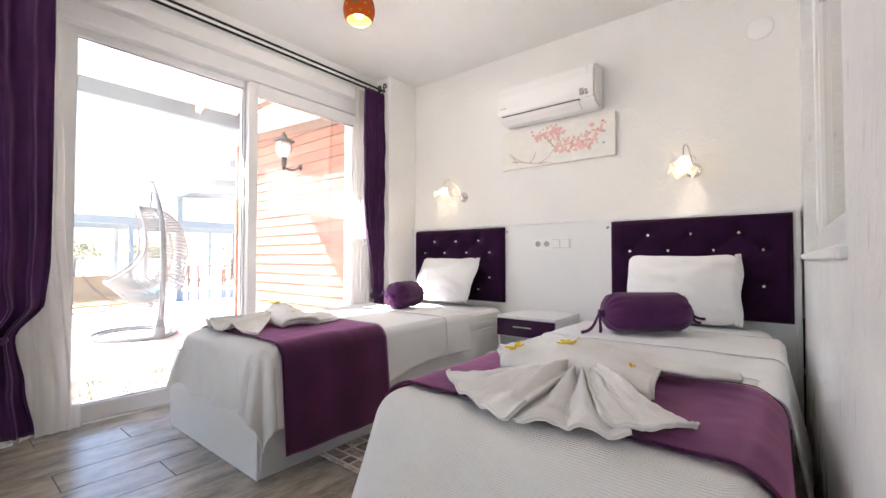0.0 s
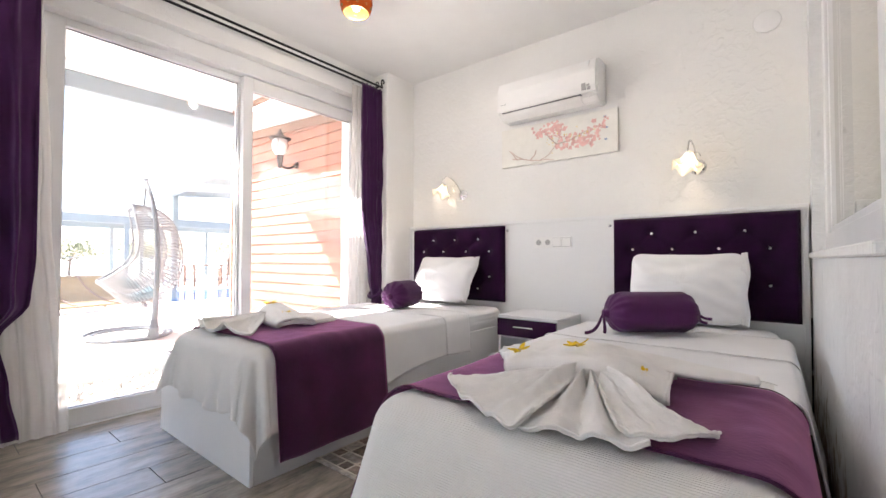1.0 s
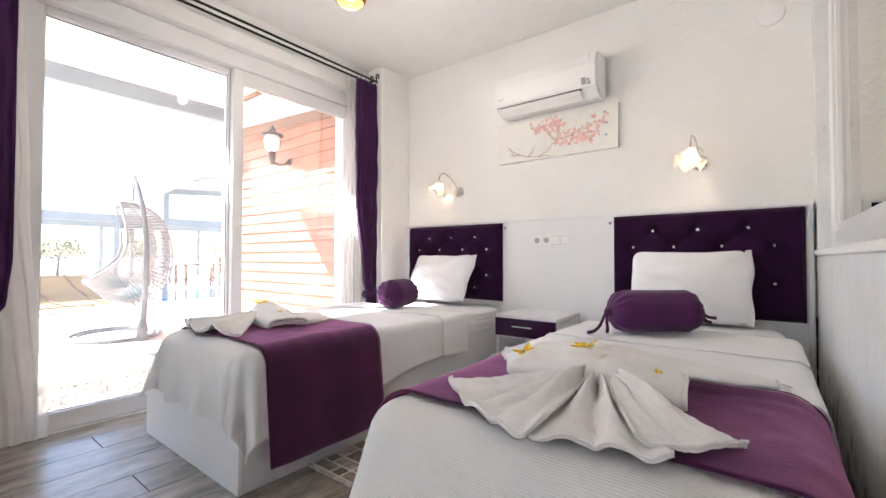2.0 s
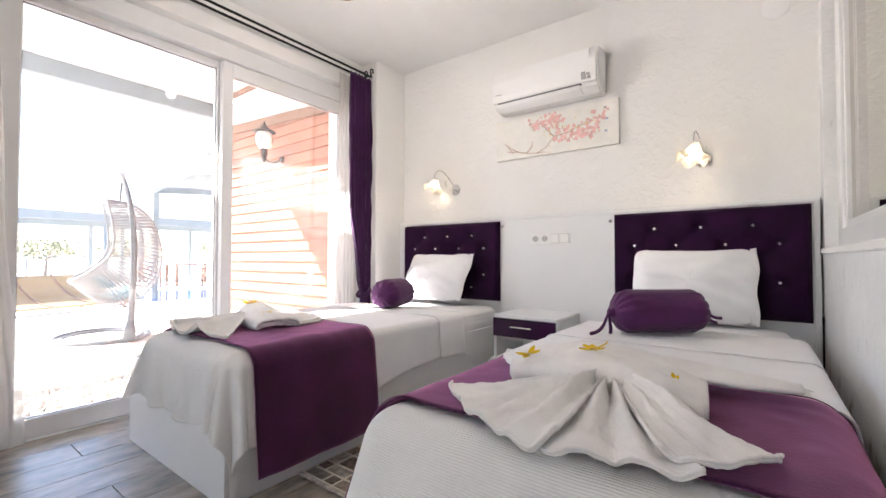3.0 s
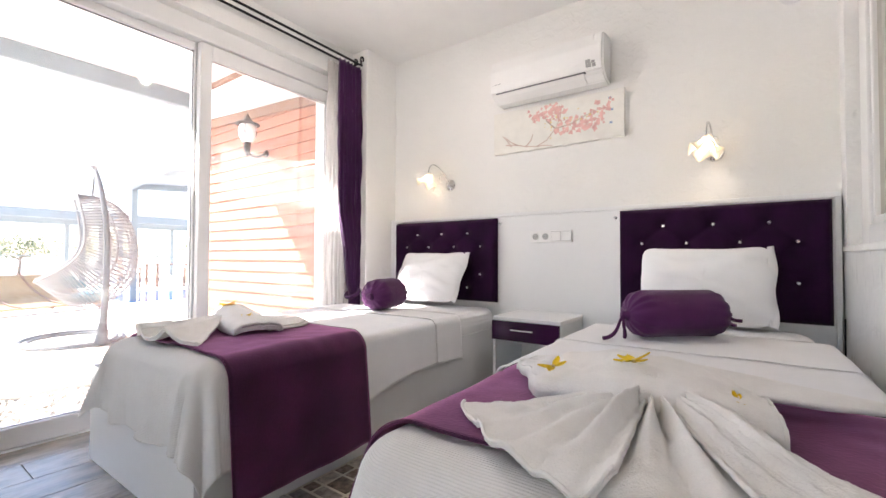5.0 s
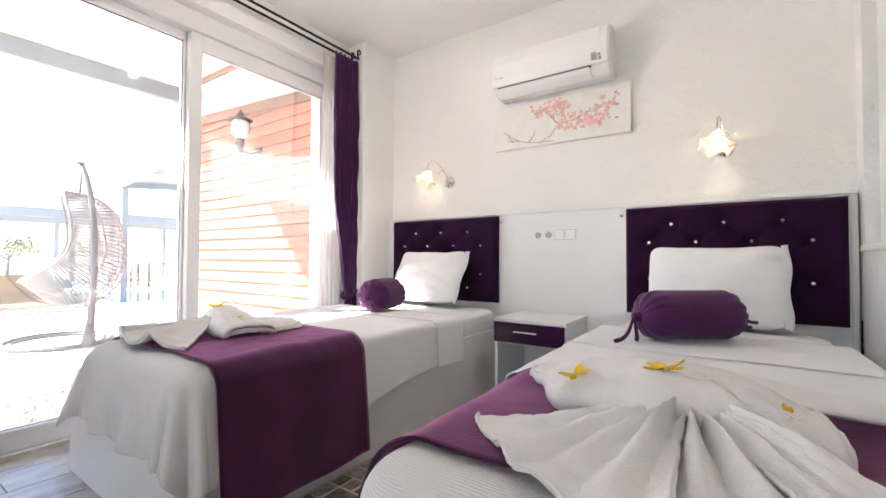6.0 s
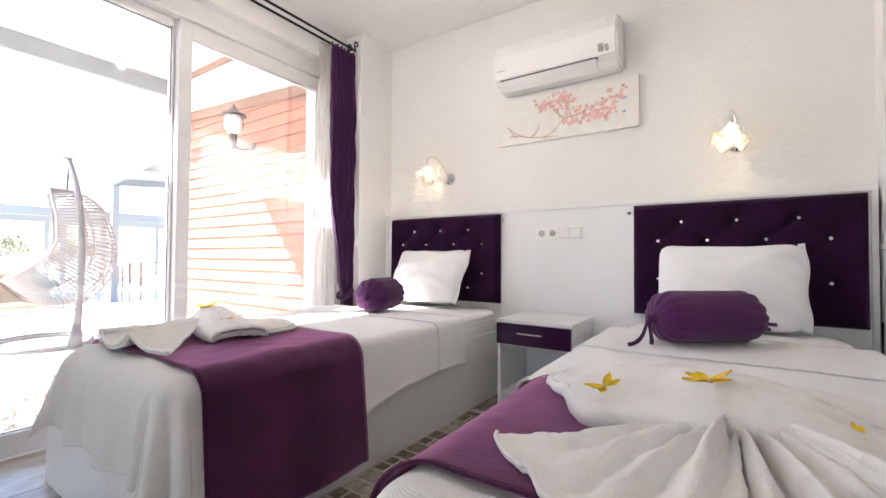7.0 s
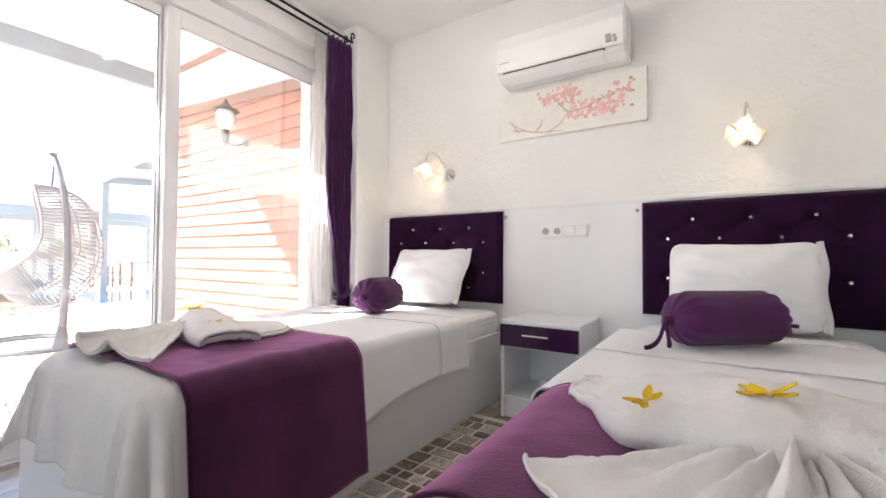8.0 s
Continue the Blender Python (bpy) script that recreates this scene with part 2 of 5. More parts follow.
def thing(name, label, category, group="", at=(0, 0, 0), kind=""):
    ob = new(name)
    ob.empty_display_size = 0.05
    ob.location = at
    return tagged(ob, label, category, group, kind)


def boxes(*spans, bevel=0.0, seg=1):
    """Boxes given as (x0, x1, y0, y1, z0, z1), with bevelled edges, in one bmesh."""
    bm = bmesh.new()
    for x0, x1, y0, y1, z0, z1 in spans:
        m = Matrix.Translation(((x0 + x1) / 2, (y0 + y1) / 2, (z0 + z1) / 2)) @ Matrix.Diagonal((abs(x1 - x0), abs(y1 - y0), abs(z1 - z0), 1))
        bmesh.ops.create_cube(bm, size=1, matrix=m)
    if bevel:
        bmesh.ops.bevel(bm, geom=list(bm.edges), offset=bevel, segments=seg, affect="EDGES", profile=0.6)
    return bm


def lathe(profile, n=24, m=Matrix()):
    """A turned form from (radius, height) pairs, about z, then laid by m."""
    bm = bmesh.new()
    rings = []
    for r, z in profile:
        rings.append([bm.verts.new(m @ Vector((r * math.cos(2 * math.pi * i / n), r * math.sin(2 * math.pi * i / n), z))) for i in range(n)])
    for a, b in zip(rings, rings[1:]):
        for i in range(n):
            bm.faces.new((a[i], a[(i + 1) % n], b[(i + 1) % n], b[i]))
    for ring, flip in ((rings[0], True), (rings[-1], False)):
        bm.faces.new(ring[::-1] if flip else ring)
    return bm


def tube(points, radius, n=8, taper=None, bm=None, closed=False):
    """A round bar along points; taper(k) from 0 to 1 scales its radius."""
    bm = bm or bmesh.new()
    pts = [Vector(p) for p in points]
    rings = []
    for i, p in enumerate(pts):
        a, b = (pts[i - 1], pts[(i + 1) % len(pts)]) if closed else (pts[max(i - 1, 0)], pts[min(i + 1, len(pts) - 1)])
        q = (b - a).to_track_quat("Z", "Y")
        r = radius * (taper(i / max(len(pts) - 1, 1)) if taper else 1)
        rings.append([bm.verts.new(p + q @ Vector((r * math.cos(2 * math.pi * k / n), r * math.sin(2 * math.pi * k / n), 0))) for k in range(n)])
    pairs = list(zip(rings, rings[1:])) + ([(rings[-1], rings[0])] if closed else [])
    for a, b in pairs:
        for k in range(n):
            bm.faces.new((a[k], a[(k + 1) % n], b[(k + 1) % n], b[k]))
    if not closed:
        bm.faces.new(rings[0][::-1])
        bm.faces.new(rings[-1])
    return bm


def sheet_of(f, nu, nv, wrap=False, size=None):
    """A grid of points f(u, v), u and v from 0 to 1; size: its metres across and along, for the weave."""
    bm = bmesh.new()
    rows = [[bm.verts.new(f(i / (nu if wrap else nu - 1), j / (nv - 1))) for j in range(nv)] for i in range(nu)]
    for i in range(nu if wrap else nu - 1):
        for j in range(nv - 1):
            a, b = rows[i], rows[(i + 1) % nu]
            bm.faces.new((a[j], b[j], b[j + 1], a[j + 1]))
    if size:
        weave = bm.loops.layers.uv.new("weave")
        bm.verts.index_update()
        for face in bm.faces:
            for c in face.loops:
                k = c.vert.index
                c[weave].uv = (k // nv / (nu - 1) * size[0], k % nv / (nv - 1) * size[1])
    return bm


def thicken(ob, t, offset=-1.0):
    s = ob.modifiers.new("thickness", "SOLIDIFY")
    s.thickness, s.offset = t, offset
    return ob


def wob(x, y, z=0.0, scale=4.0):
    return noise.noise(Vector((x, y, z)) * scale)


def arc_bez(a, b, c, d, n=12):
    a, b, c, d = Vector(a), Vector(b), Vector(c), Vector(d)
    return [(1 - t) ** 3 * a + 3 * t * (1 - t) ** 2 * b + 3 * t * t * (1 - t) * c + t ** 3 * d for t in [i / (n - 1) for i in range(n)]]


# ---- the room ----
YB, XR, XW, ZC = 3.04, 0.303, -2.70, 2.56      # bed wall, side wall, window wall, ceiling
Y0 = -1.6                                       # wall behind


def setting(name, bm, mat, label, category):
    return tagged(part(name, bm, mat), label, category, "", "structure")


setting("wall_north", boxes((-3.05, 0.60, YB, YB + 0.2, -0.1, 2.75)), WALL, "white trowelled plaster wall behind the beds", "wall")
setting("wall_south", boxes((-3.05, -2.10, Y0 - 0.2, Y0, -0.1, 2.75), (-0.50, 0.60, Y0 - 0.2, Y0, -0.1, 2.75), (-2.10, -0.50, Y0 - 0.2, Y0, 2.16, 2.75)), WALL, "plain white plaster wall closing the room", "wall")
setting("wall_west", boxes((-3.05, XW, Y0, 0.36, -0.1, ZC), (-3.05, XW, 2.60, YB - 0.001, -0.1, ZC), (-3.05, XW, 0.36, 2.60, 2.325, ZC)), WALL, "white plaster wall round the glazed terrace door", "wall")
setting("pier", boxes((XW + 0.001, -2.525, 2.685, YB - 0.001, 0.001, ZC - 0.001), bevel=0.006), WALL, "white plaster pier beside the terrace door", "wall")
RY0, RY1, RZ0, RZ1 = 1.13, 2.93, 0.936, 2.30      # recess of the mirror
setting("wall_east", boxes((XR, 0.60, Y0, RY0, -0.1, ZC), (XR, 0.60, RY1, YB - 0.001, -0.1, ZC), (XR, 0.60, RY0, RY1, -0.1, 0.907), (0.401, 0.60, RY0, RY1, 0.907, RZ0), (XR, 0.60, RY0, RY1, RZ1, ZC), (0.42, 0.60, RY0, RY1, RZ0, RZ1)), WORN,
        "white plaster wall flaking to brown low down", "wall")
setting("ceiling", boxes((-3.05, 0.60, Y0 - 0.2, YB + 0.2, ZC, ZC + 0.2)), CEIL, "plain white painted ceiling", "ceiling")
floor = setting("floor", boxes((-2.78, XR - 0.001, Y0 + 0.001, YB - 0.001, -0.12, -0.006)), GROUT, "grey wood-look ceramic plank floor", "floor")

# Unseen door, added so daylight from behind reaches the bed feet.
door2 = thing("door_2", "unseen white plastic glazed double door added behind for daylight", "door", kind="structure")
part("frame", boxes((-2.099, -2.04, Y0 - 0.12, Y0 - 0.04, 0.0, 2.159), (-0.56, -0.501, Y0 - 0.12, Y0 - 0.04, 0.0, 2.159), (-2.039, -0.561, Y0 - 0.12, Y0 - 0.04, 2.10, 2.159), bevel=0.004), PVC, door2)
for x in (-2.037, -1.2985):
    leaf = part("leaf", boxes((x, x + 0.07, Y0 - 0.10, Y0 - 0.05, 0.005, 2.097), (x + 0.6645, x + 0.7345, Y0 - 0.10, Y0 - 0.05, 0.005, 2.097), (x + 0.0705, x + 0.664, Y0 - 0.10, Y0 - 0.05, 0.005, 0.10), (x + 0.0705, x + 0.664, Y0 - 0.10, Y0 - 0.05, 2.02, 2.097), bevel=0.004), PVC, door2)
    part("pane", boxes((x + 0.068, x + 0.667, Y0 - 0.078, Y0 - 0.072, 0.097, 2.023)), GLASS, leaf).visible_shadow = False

# framed mirror set into the side wall, over a ledge
mirror = thing("wall_mirror", "large mirror in a stepped white frame set into the wall", "mirror")
part("frame", boxes((0.352, 0.42, RY1 - 0.13, RY1 - 0.002, RZ0 + 0.002, RZ1 - 0.002), (0.352, 0.42, RY0 + 0.002, RY0 + 0.13, RZ0 + 0.002, RZ1 - 0.002),
     (0.352, 0.42, RY0 + 0.13, RY1 - 0.13, RZ1 - 0.12, RZ1 - 0.002), (0.352, 0.42, RY0 + 0.13, RY1 - 0.13, RZ0 + 0.002, RZ0 + 0.09), bevel=0.004), PVC, mirror)
part("inner_frame", boxes((0.364, 0.418, RY1 - 0.16, RY1 - 0.131, RZ0 + 0.091, RZ1 - 0.121), (0.364, 0.418, RY0 + 0.131, RY0 + 0.16, RZ0 + 0.091, RZ1 - 0.121),
     (0.364, 0.418, RY0 + 0.16, RY1 - 0.16, RZ1 - 0.15, RZ1 - 0.121), (0.364, 0.418, RY0 + 0.16, RY1 - 0.16, RZ0 + 0.091, RZ0 + 0.12), bevel=0.003), PVC, mirror)
part("mirror_glass", boxes((0.381, 0.40, RY0 + 0.15, RY1 - 0.15, RZ0 + 0.11, RZ1 - 0.14)), MIRROR, mirror)
setting("window_sill", boxes((0.288, 0.40, RY0 - 0.02, 2.955, 0.908, 0.9355), bevel=0.004), WALL, "narrow white ledge under the mirror", "ledge")

# ---- terrace door ----
door = thing("door_1", "white plastic sliding terrace door with a fixed side pane", "door", kind="structure")


def frame_bars(x0, x1, y0, y1, z0, z1, l, r, t, b, bevel=0.004):
    return boxes((x0, x1, y0, y0 + l, z0, z1), (x0, x1, y1 - r, y1, z0, z1), (x0, x1, y0 + l, y1 - r, z1 - t, z1), (x0, x1, y0 + l, y1 - r, z0, z0 + b), bevel=bevel)


part("outer_frame", frame_bars(-2.95, -2.775, 0.36, 2.60, -0.06, 2.325, 0.134, 0.030, 0.10, 0.05), PVC, door)
part("top_track", boxes((-2.90, -2.762, 0.43, 2.569, 2.205, 2.224), bevel=0.003), PVC, door)
sash = part("sliding_sash", frame_bars(-2.90, -2.835, 0.49, 1.61, -0.008, 2.22, 0.10, 0.085, 0.062, 0.095), PVC, door)
pane = part("pane", boxes((-2.872, -2.866, 0.585, 1.53, 0.082, 2.163)), GLASS, sash)
part("gasket", frame_bars(-2.8645, -2.858, 0.585, 1.53, 0.082, 2.163, 0.010, 0.008, 0.010, 0.008, 0), GREYP, sash)
side = part("fixed_sash", frame_bars(-2.834, -2.785, 1.535, 2.568, -0.008, 2.203, 0.07, 0.072, 0.095, 0.095), PVC, door)
pane2 = part("pane", boxes((-2.815, -2.809, 1.60, 2.502, 0.082, 2.112)), GLASS, side)
part("gasket", frame_bars(-2.807, -2.80, 1.60, 2.502, 0.082, 2.112, 0.006, 0.006, 0.006, 0.006, 0), GREYP, side)
for p in (pane, pane2):
    p.visible_shadow = False

# ---- curtain rods and curtains ----
rods = thing("curtain_rod", "double black iron curtain rod with scrolled ends", "curtain rod")
for x, z in ((-2.625, 2.415), (-2.555, 2.415)):
    part("rod", tube([(x, -0.9, z), (x, 2.655, z)], 0.0085, 12), BLACK_IRON, rods, smooth=True)
    scroll = [(x, 2.662 + (0.026 - 0.0040 * k) * math.cos(3.4 - k) * 0.8, z + 0.048 + (0.028 - 0.0042 * k) * math.sin(3.4 - k)) for k in [i * 0.35 for i in range(15)]]
    part("scroll", tube([(x, 2.65, z)] + scroll, 0.006, 8), BLACK_IRON, rods, smooth=True)
for y in (2.60, -0.5):
    part("bracket", boxes((XW, -2.54, y - 0.006, y + 0.006, 2.395, 2.405), (XW, XW + 0.006, y - 0.015, y + 0.015, 2.36, 2.44), bevel=0.002), BLACK_IRON, rods)


def curtain(name, mat, label, x, edges, folds, depth, thick=0.003, seed=0.0):
    """A hanging cloth between edges(v) -> (y0, y1, bulge, z) for v from the top to the hem."""
    def f(u, v):
        y0, y1, bulge, z = edges(v)
        uu = u + 0.018 * wob(u * 3 + seed, v * 2)
        ph = 2 * math.pi * folds * uu
        ruck = 0.6 + 0.4 * wob(u * 5 + seed, v * 1.5, 3)
        return Vector((x + bulge + depth * ruck * (math.sin(ph) + 0.35 * math.sin(2.3 * ph + 1)) + 0.012 * wob(u * 4, v * 4, seed), y0 + (y1 - y0) * u + 0.25 * depth * math.cos(ph * 1.0), z))
    ob = tagged(part(name, sheet_of(f, folds * 16 + 1, 70), mat, smooth=True), label, "curtain")
    return thicken(ob, thick) if thick > 0.002 else ob


def lerp(v, *stops):
    for (a, p), (b, q) in zip(stops, stops[1:]):
        if v <= b:
            k = max(0.0, min(1.0, (v - a) / (b - a)))
            k = k * k * (3 - 2 * k)
            return p + (q - p) * k
    return stops[-1][1]


# z runs from the rod to the tie and on to the hem
right_edge = lambda v: (lerp(v, (0, 2.435), (0.45, 2.425), (0.70, 2.515), (0.77, 2.55), (1, 2.53)), lerp(v, (0, 2.672), (0.5, 2.668), (0.77, 2.655), (1, 2.665)), lerp(v, (0, 0), (0.6, 0.02), (0.76, 0.015), (1, 0)), 2.40 - v * 2.36)
curtain("purple_curtain", DRAPE, "dark purple curtain gathered by a tieback beside the pier", -2.58, right_edge, 6, 0.032, seed=1.3)
left_edge = lambda v: (lerp(v, (0, -0.20), (0.65, -0.05), (0.8, 0.10), (1, -0.08)), lerp(v, (0, 0.455), (0.45, 0.45), (0.64, 0.45), (0.73, 0.435), (0.80, 0.34), (0.9, 0.375), (1, 0.41)), lerp(v, (0, 0), (0.55, 0.05), (0.72, 0.055), (0.82, 0.0), (1, 0.02)), 2.40 - v * 2.33)
curtain("purple_curtain", DRAPE, "dark purple curtain bunched into a tieback at the open end", -2.585, left_edge, 6, 0.026, seed=4.1)
curtain("sheer_curtain", SHEER, "sheer white voile curtain pushed to the pier", -2.665, lambda v: (lerp(v, (0, 2.40), (1, 2.36)), 2.59, 0, 2.40 - v * 2.36), 5, 0.012, 0.001, 2.2)
curtain("sheer_curtain", SHEER, "sheer white voile curtain hanging behind the purple one", -2.675, lambda v: (0.05, lerp(v, (0, 0.47), (0.5, 0.52), (1, 0.605)), 0, 2.40 - v * 2.38), 9, 0.014, 0.001, 7.7)
for y, z, ry in ((2.605, 0.60, 0.05), (0.22, 0.50, 0.10)):
    loop = [(-2.585 + 0.055 * math.cos(a), y + ry * math.sin(a) * 0.9, z + 0.03 * math.sin(a)) for a in [2 * math.pi * i / 24 for i in range(24)]]
    tie = tagged(part("curtain_tieback", tube(loop, 0.016, 8, closed=True), DRAPE, smooth=True), "purple cloth tieback round the curtain", "tieback")

# ---- headboard wall panel ----
board = thing("headboard_panel", "long white gloss board running behind both beds", "headboard")
BX0, BX1, BZ = -2.53, 0.292, 1.193
part("board", boxes((BX0, BX1, 2.997, YB - 0.001, 0.0, BZ), bevel=0.003), LACQUER, board)
part("edge_strip", boxes((BX0 - 0.001, BX1 + 0.001, 2.985, 2.9965, BZ - 0.022, BZ + 0.001), (BX1 - 0.022, BX1 + 0.001, 2.985, 2.9965, 0.0, BZ - 0.023), (BX0 - 0.001, BX0 + 0.021, 2.985, 2.9965, 0.0, BZ - 0.023), bevel=0.002), LACQUER, board)
for x in (-1.490, -0.712):
    part("stud", lathe([(0.002, 0), (0.011, 0.001), (0.011, 0.006), (0.006, 0.012), (0.001, 0.013)], 10, Matrix.Translation((x, 2.9965, 1.124)) @ pose(0, 0, 0, 90)), CRYSTAL, board, "round crystal stud")


def tufted(x0):
    """Upholstered panel with staggered crystal buttons."""
    w, z0, z1 = 0.946, 0.562, 1.162
    head = thing("upholstered_headboard", "deep purple velvet headboard panel tufted with crystal buttons", "headboard", "headboards", (x0, 2.996, z0))
    spots = []
    for k, z in enumerate((1.060, 0.962, 0.862, 0.760, 0.660)):
        spots += [(x, z - z0) for x in ((0.237, 0.473, 0.709) if k % 2 == 0 else (0.126, 0.350, 0.588, 0.818))]

    folds = [(a, b, c - a, d - b) for a, b in spots for c, d in spots if 0.05 < b - d < 0.15 and abs(a - c) < 0.16]

    def crease(x, z):
        best = 9.0
        for a, b, p, q in folds:
            k = max(0.0, min(1.0, ((x - a) * p + (z - b) * q) / (p * p + q * q)))
            best = min(best, (x - a - k * p) ** 2 + (z - b - k * q) ** 2)
        return 0.005 * math.exp(-best / 0.00018)

    def f(u, v):
        x, z = w * u, (z1 - z0) * v
        e = min(x, w - x, z, z1 - z0 - z)
        round_ = 1 - max(0.0, 1 - e / 0.022) ** 2
        dip = sum(0.022 * math.exp(-((x - a) ** 2 + (z - b) ** 2) / 0.0012) for a, b in spots)
        return Vector((x, -0.008 - 0.044 * round_ + dip + crease(x, z) - 0.003 * wob(x, z, x0, 9), z))
    pad = part("cushion", sheet_of(f, 96, 64), VELVET, head, smooth=True)
    part("backing", boxes((0.002, w - 0.002, -0.012, -0.001, 0.002, z1 - z0 - 0.002)), VELVET, head)
    first = None
    for a, b in spots:
        if first is None:
            first = part("button", lathe([(0.002, 0), (0.010, 0.001), (0.011, 0.005), (0.007, 0.010), (0.002, 0.012)], 8, pose(0, 0, 0, 90)), CRYSTAL, head, "faceted crystal button")
            me = first.data
            ob = first
        else:
            ob = tagged(new("button", me), "faceted crystal button")
            ob.parent = head
        ob.location = (a, -0.034, b)
    return head


tufted(-2.455)
tufted(-0.685)

cable = thing("power_cable", "thin black cable hanging beside the white board", "cable")
part("wire", tube(arc_bez((0.2975, 2.975, 0.60), (0.296, 2.97, 0.4), (0.297, 2.985, 0.25), (0.296, 2.96, 0.02), 14), 0.0035, 6), BLACK_IRON, cable, smooth=True)

# ---- sockets and switches ----
sock = thing("socket_strip", "white strip with two sockets and two switches", "socket", at=(-1.262, 2.9965, 0.982))
part("cover", boxes((0, 0.290, -0.010, 0, 0, 0.080), bevel=0.003, seg=2), PLASTIC, sock)
for i in range(4):
    x = 0.009 + i * 0.071
    if i < 2:
        so = part("socket", lathe([(0.027, 0.0), (0.027, 0.003), (0.025, 0.004), (0.022, 0.004), (0.021, 0.0012), (0.001, 0.001)], 20, Matrix.Translation((x + 0.03, -0.010, 0.040)) @ pose(0, 0, 0, 90)), PLASTIC, sock)
        # Grey disc paints the round shadow inside the socket.
        part("recess_shade", lathe([(0.0205, 0.0), (0.0205, 0.0016), (0.001, 0.0018)], 20, Matrix.Translation((x + 0.03, -0.010, 0.040)) @ pose(0, 0, 0, 90)), PALE_GREY, so)
        part("pin_hole", boxes((x + 0.019, x + 0.024, -0.0120, -0.0112, 0.0375, 0.0425), (x + 0.036, x + 0.041, -0.0120, -0.0112, 0.0375, 0.0425)), GREYP, so)
    else:
        part("rocker_gap", boxes((x - 0.002, x + 0.062, -0.0108, -0.0101, 0.008, 0.072)), PALE_GREY, sock)
        part("rocker", boxes((x, x + 0.060, -0.015, -0.0109, 0.010, 0.070), bevel=0.0015), PLASTIC, sock)

# ---- beds ----
def bed(x0, x1, y0, y1, label, inset=0.0):
    """Box base with a mattress; cloths lie on it."""
    b = thing("single_bed", label, "bed", "single beds", (x0, y0, 0))
    w, l, h = x1 - x0, y1 - y0, 0.405
    part("foot_panel", boxes((0, w, 0, 0.018, 0.0, h), bevel=0.002), LACQUER, b)
    part("side_panel", boxes((0, 0.018, 0.0185, l, 0.0, h), bevel=0.002), LACQUER, b)
    part("side_panel", boxes((w - 0.018, w, 0.0185, l, 0.0, h), bevel=0.002), LACQUER, b)
    part("slat_base", boxes((0.019, w - 0.019, 0.019, l - 0.002, 0.30, 0.37)), LACQUER, b)

    def f(u, v):
        a = 2 * math.pi * u
        n = 12.0
        c, s = math.cos(a), math.sin(a)
        r = (abs(c) ** n + abs(s) ** n) ** (-1 / n)
        k = math.sin(math.pi * min(max(v, 0.0), 1.0)) ** 0.055 if 0 < v < 1 else 0.0
        y = l / 2 + (l / 2 - 0.012) * r * s * k
        cut = inset * max(0.0, min(1.0, 1.6 - y / 0.6))
        x = (w + cut) / 2 + ((w - cut) / 2 - 0.012) * r * c * k
        z = 0.375 + 0.155 * (0.5 - 0.5 * math.cos(math.pi * v))
        z += 0.005 * wob(x * 2, y * 7, z * 16) * (1 if v < 0.9 else 0.6)
        x += 0.006 * wob(y * 1.3, z * 26, 3.0, 2.2) * min(1.0, (1 - abs(2 * v - 1)) * 3)
        return Vector((x, y, z))
    part("mattress", sheet_of(f, 160, 34, wrap=True), SHEET, b, "mattress in a wrinkled white fitted sheet", smooth=True)
    return b


bed(-2.415, -1.468, 0.935, 2.984, "white gloss box bed with a mattress beside the terrace door", 0.25)
bed(-0.690, 0.190, 0.860, 2.984, "white gloss box bed with a mattress near the side wall")


def bend(s, lo, hi, r):
    """Where a cloth coordinate s ends up over a top from lo to hi: place along the top, and drop."""
    for edge, sign, d in ((lo, -1, lo - s), (hi, 1, s - hi)):
        if d > 0:
            q = r * math.pi / 2
            if d < q:
                return edge + sign * r * math.sin(d / r), r * (1 - math.cos(d / r)), sign
            return edge + sign * r, r + d - q, sign
    return s, 0.0, 0


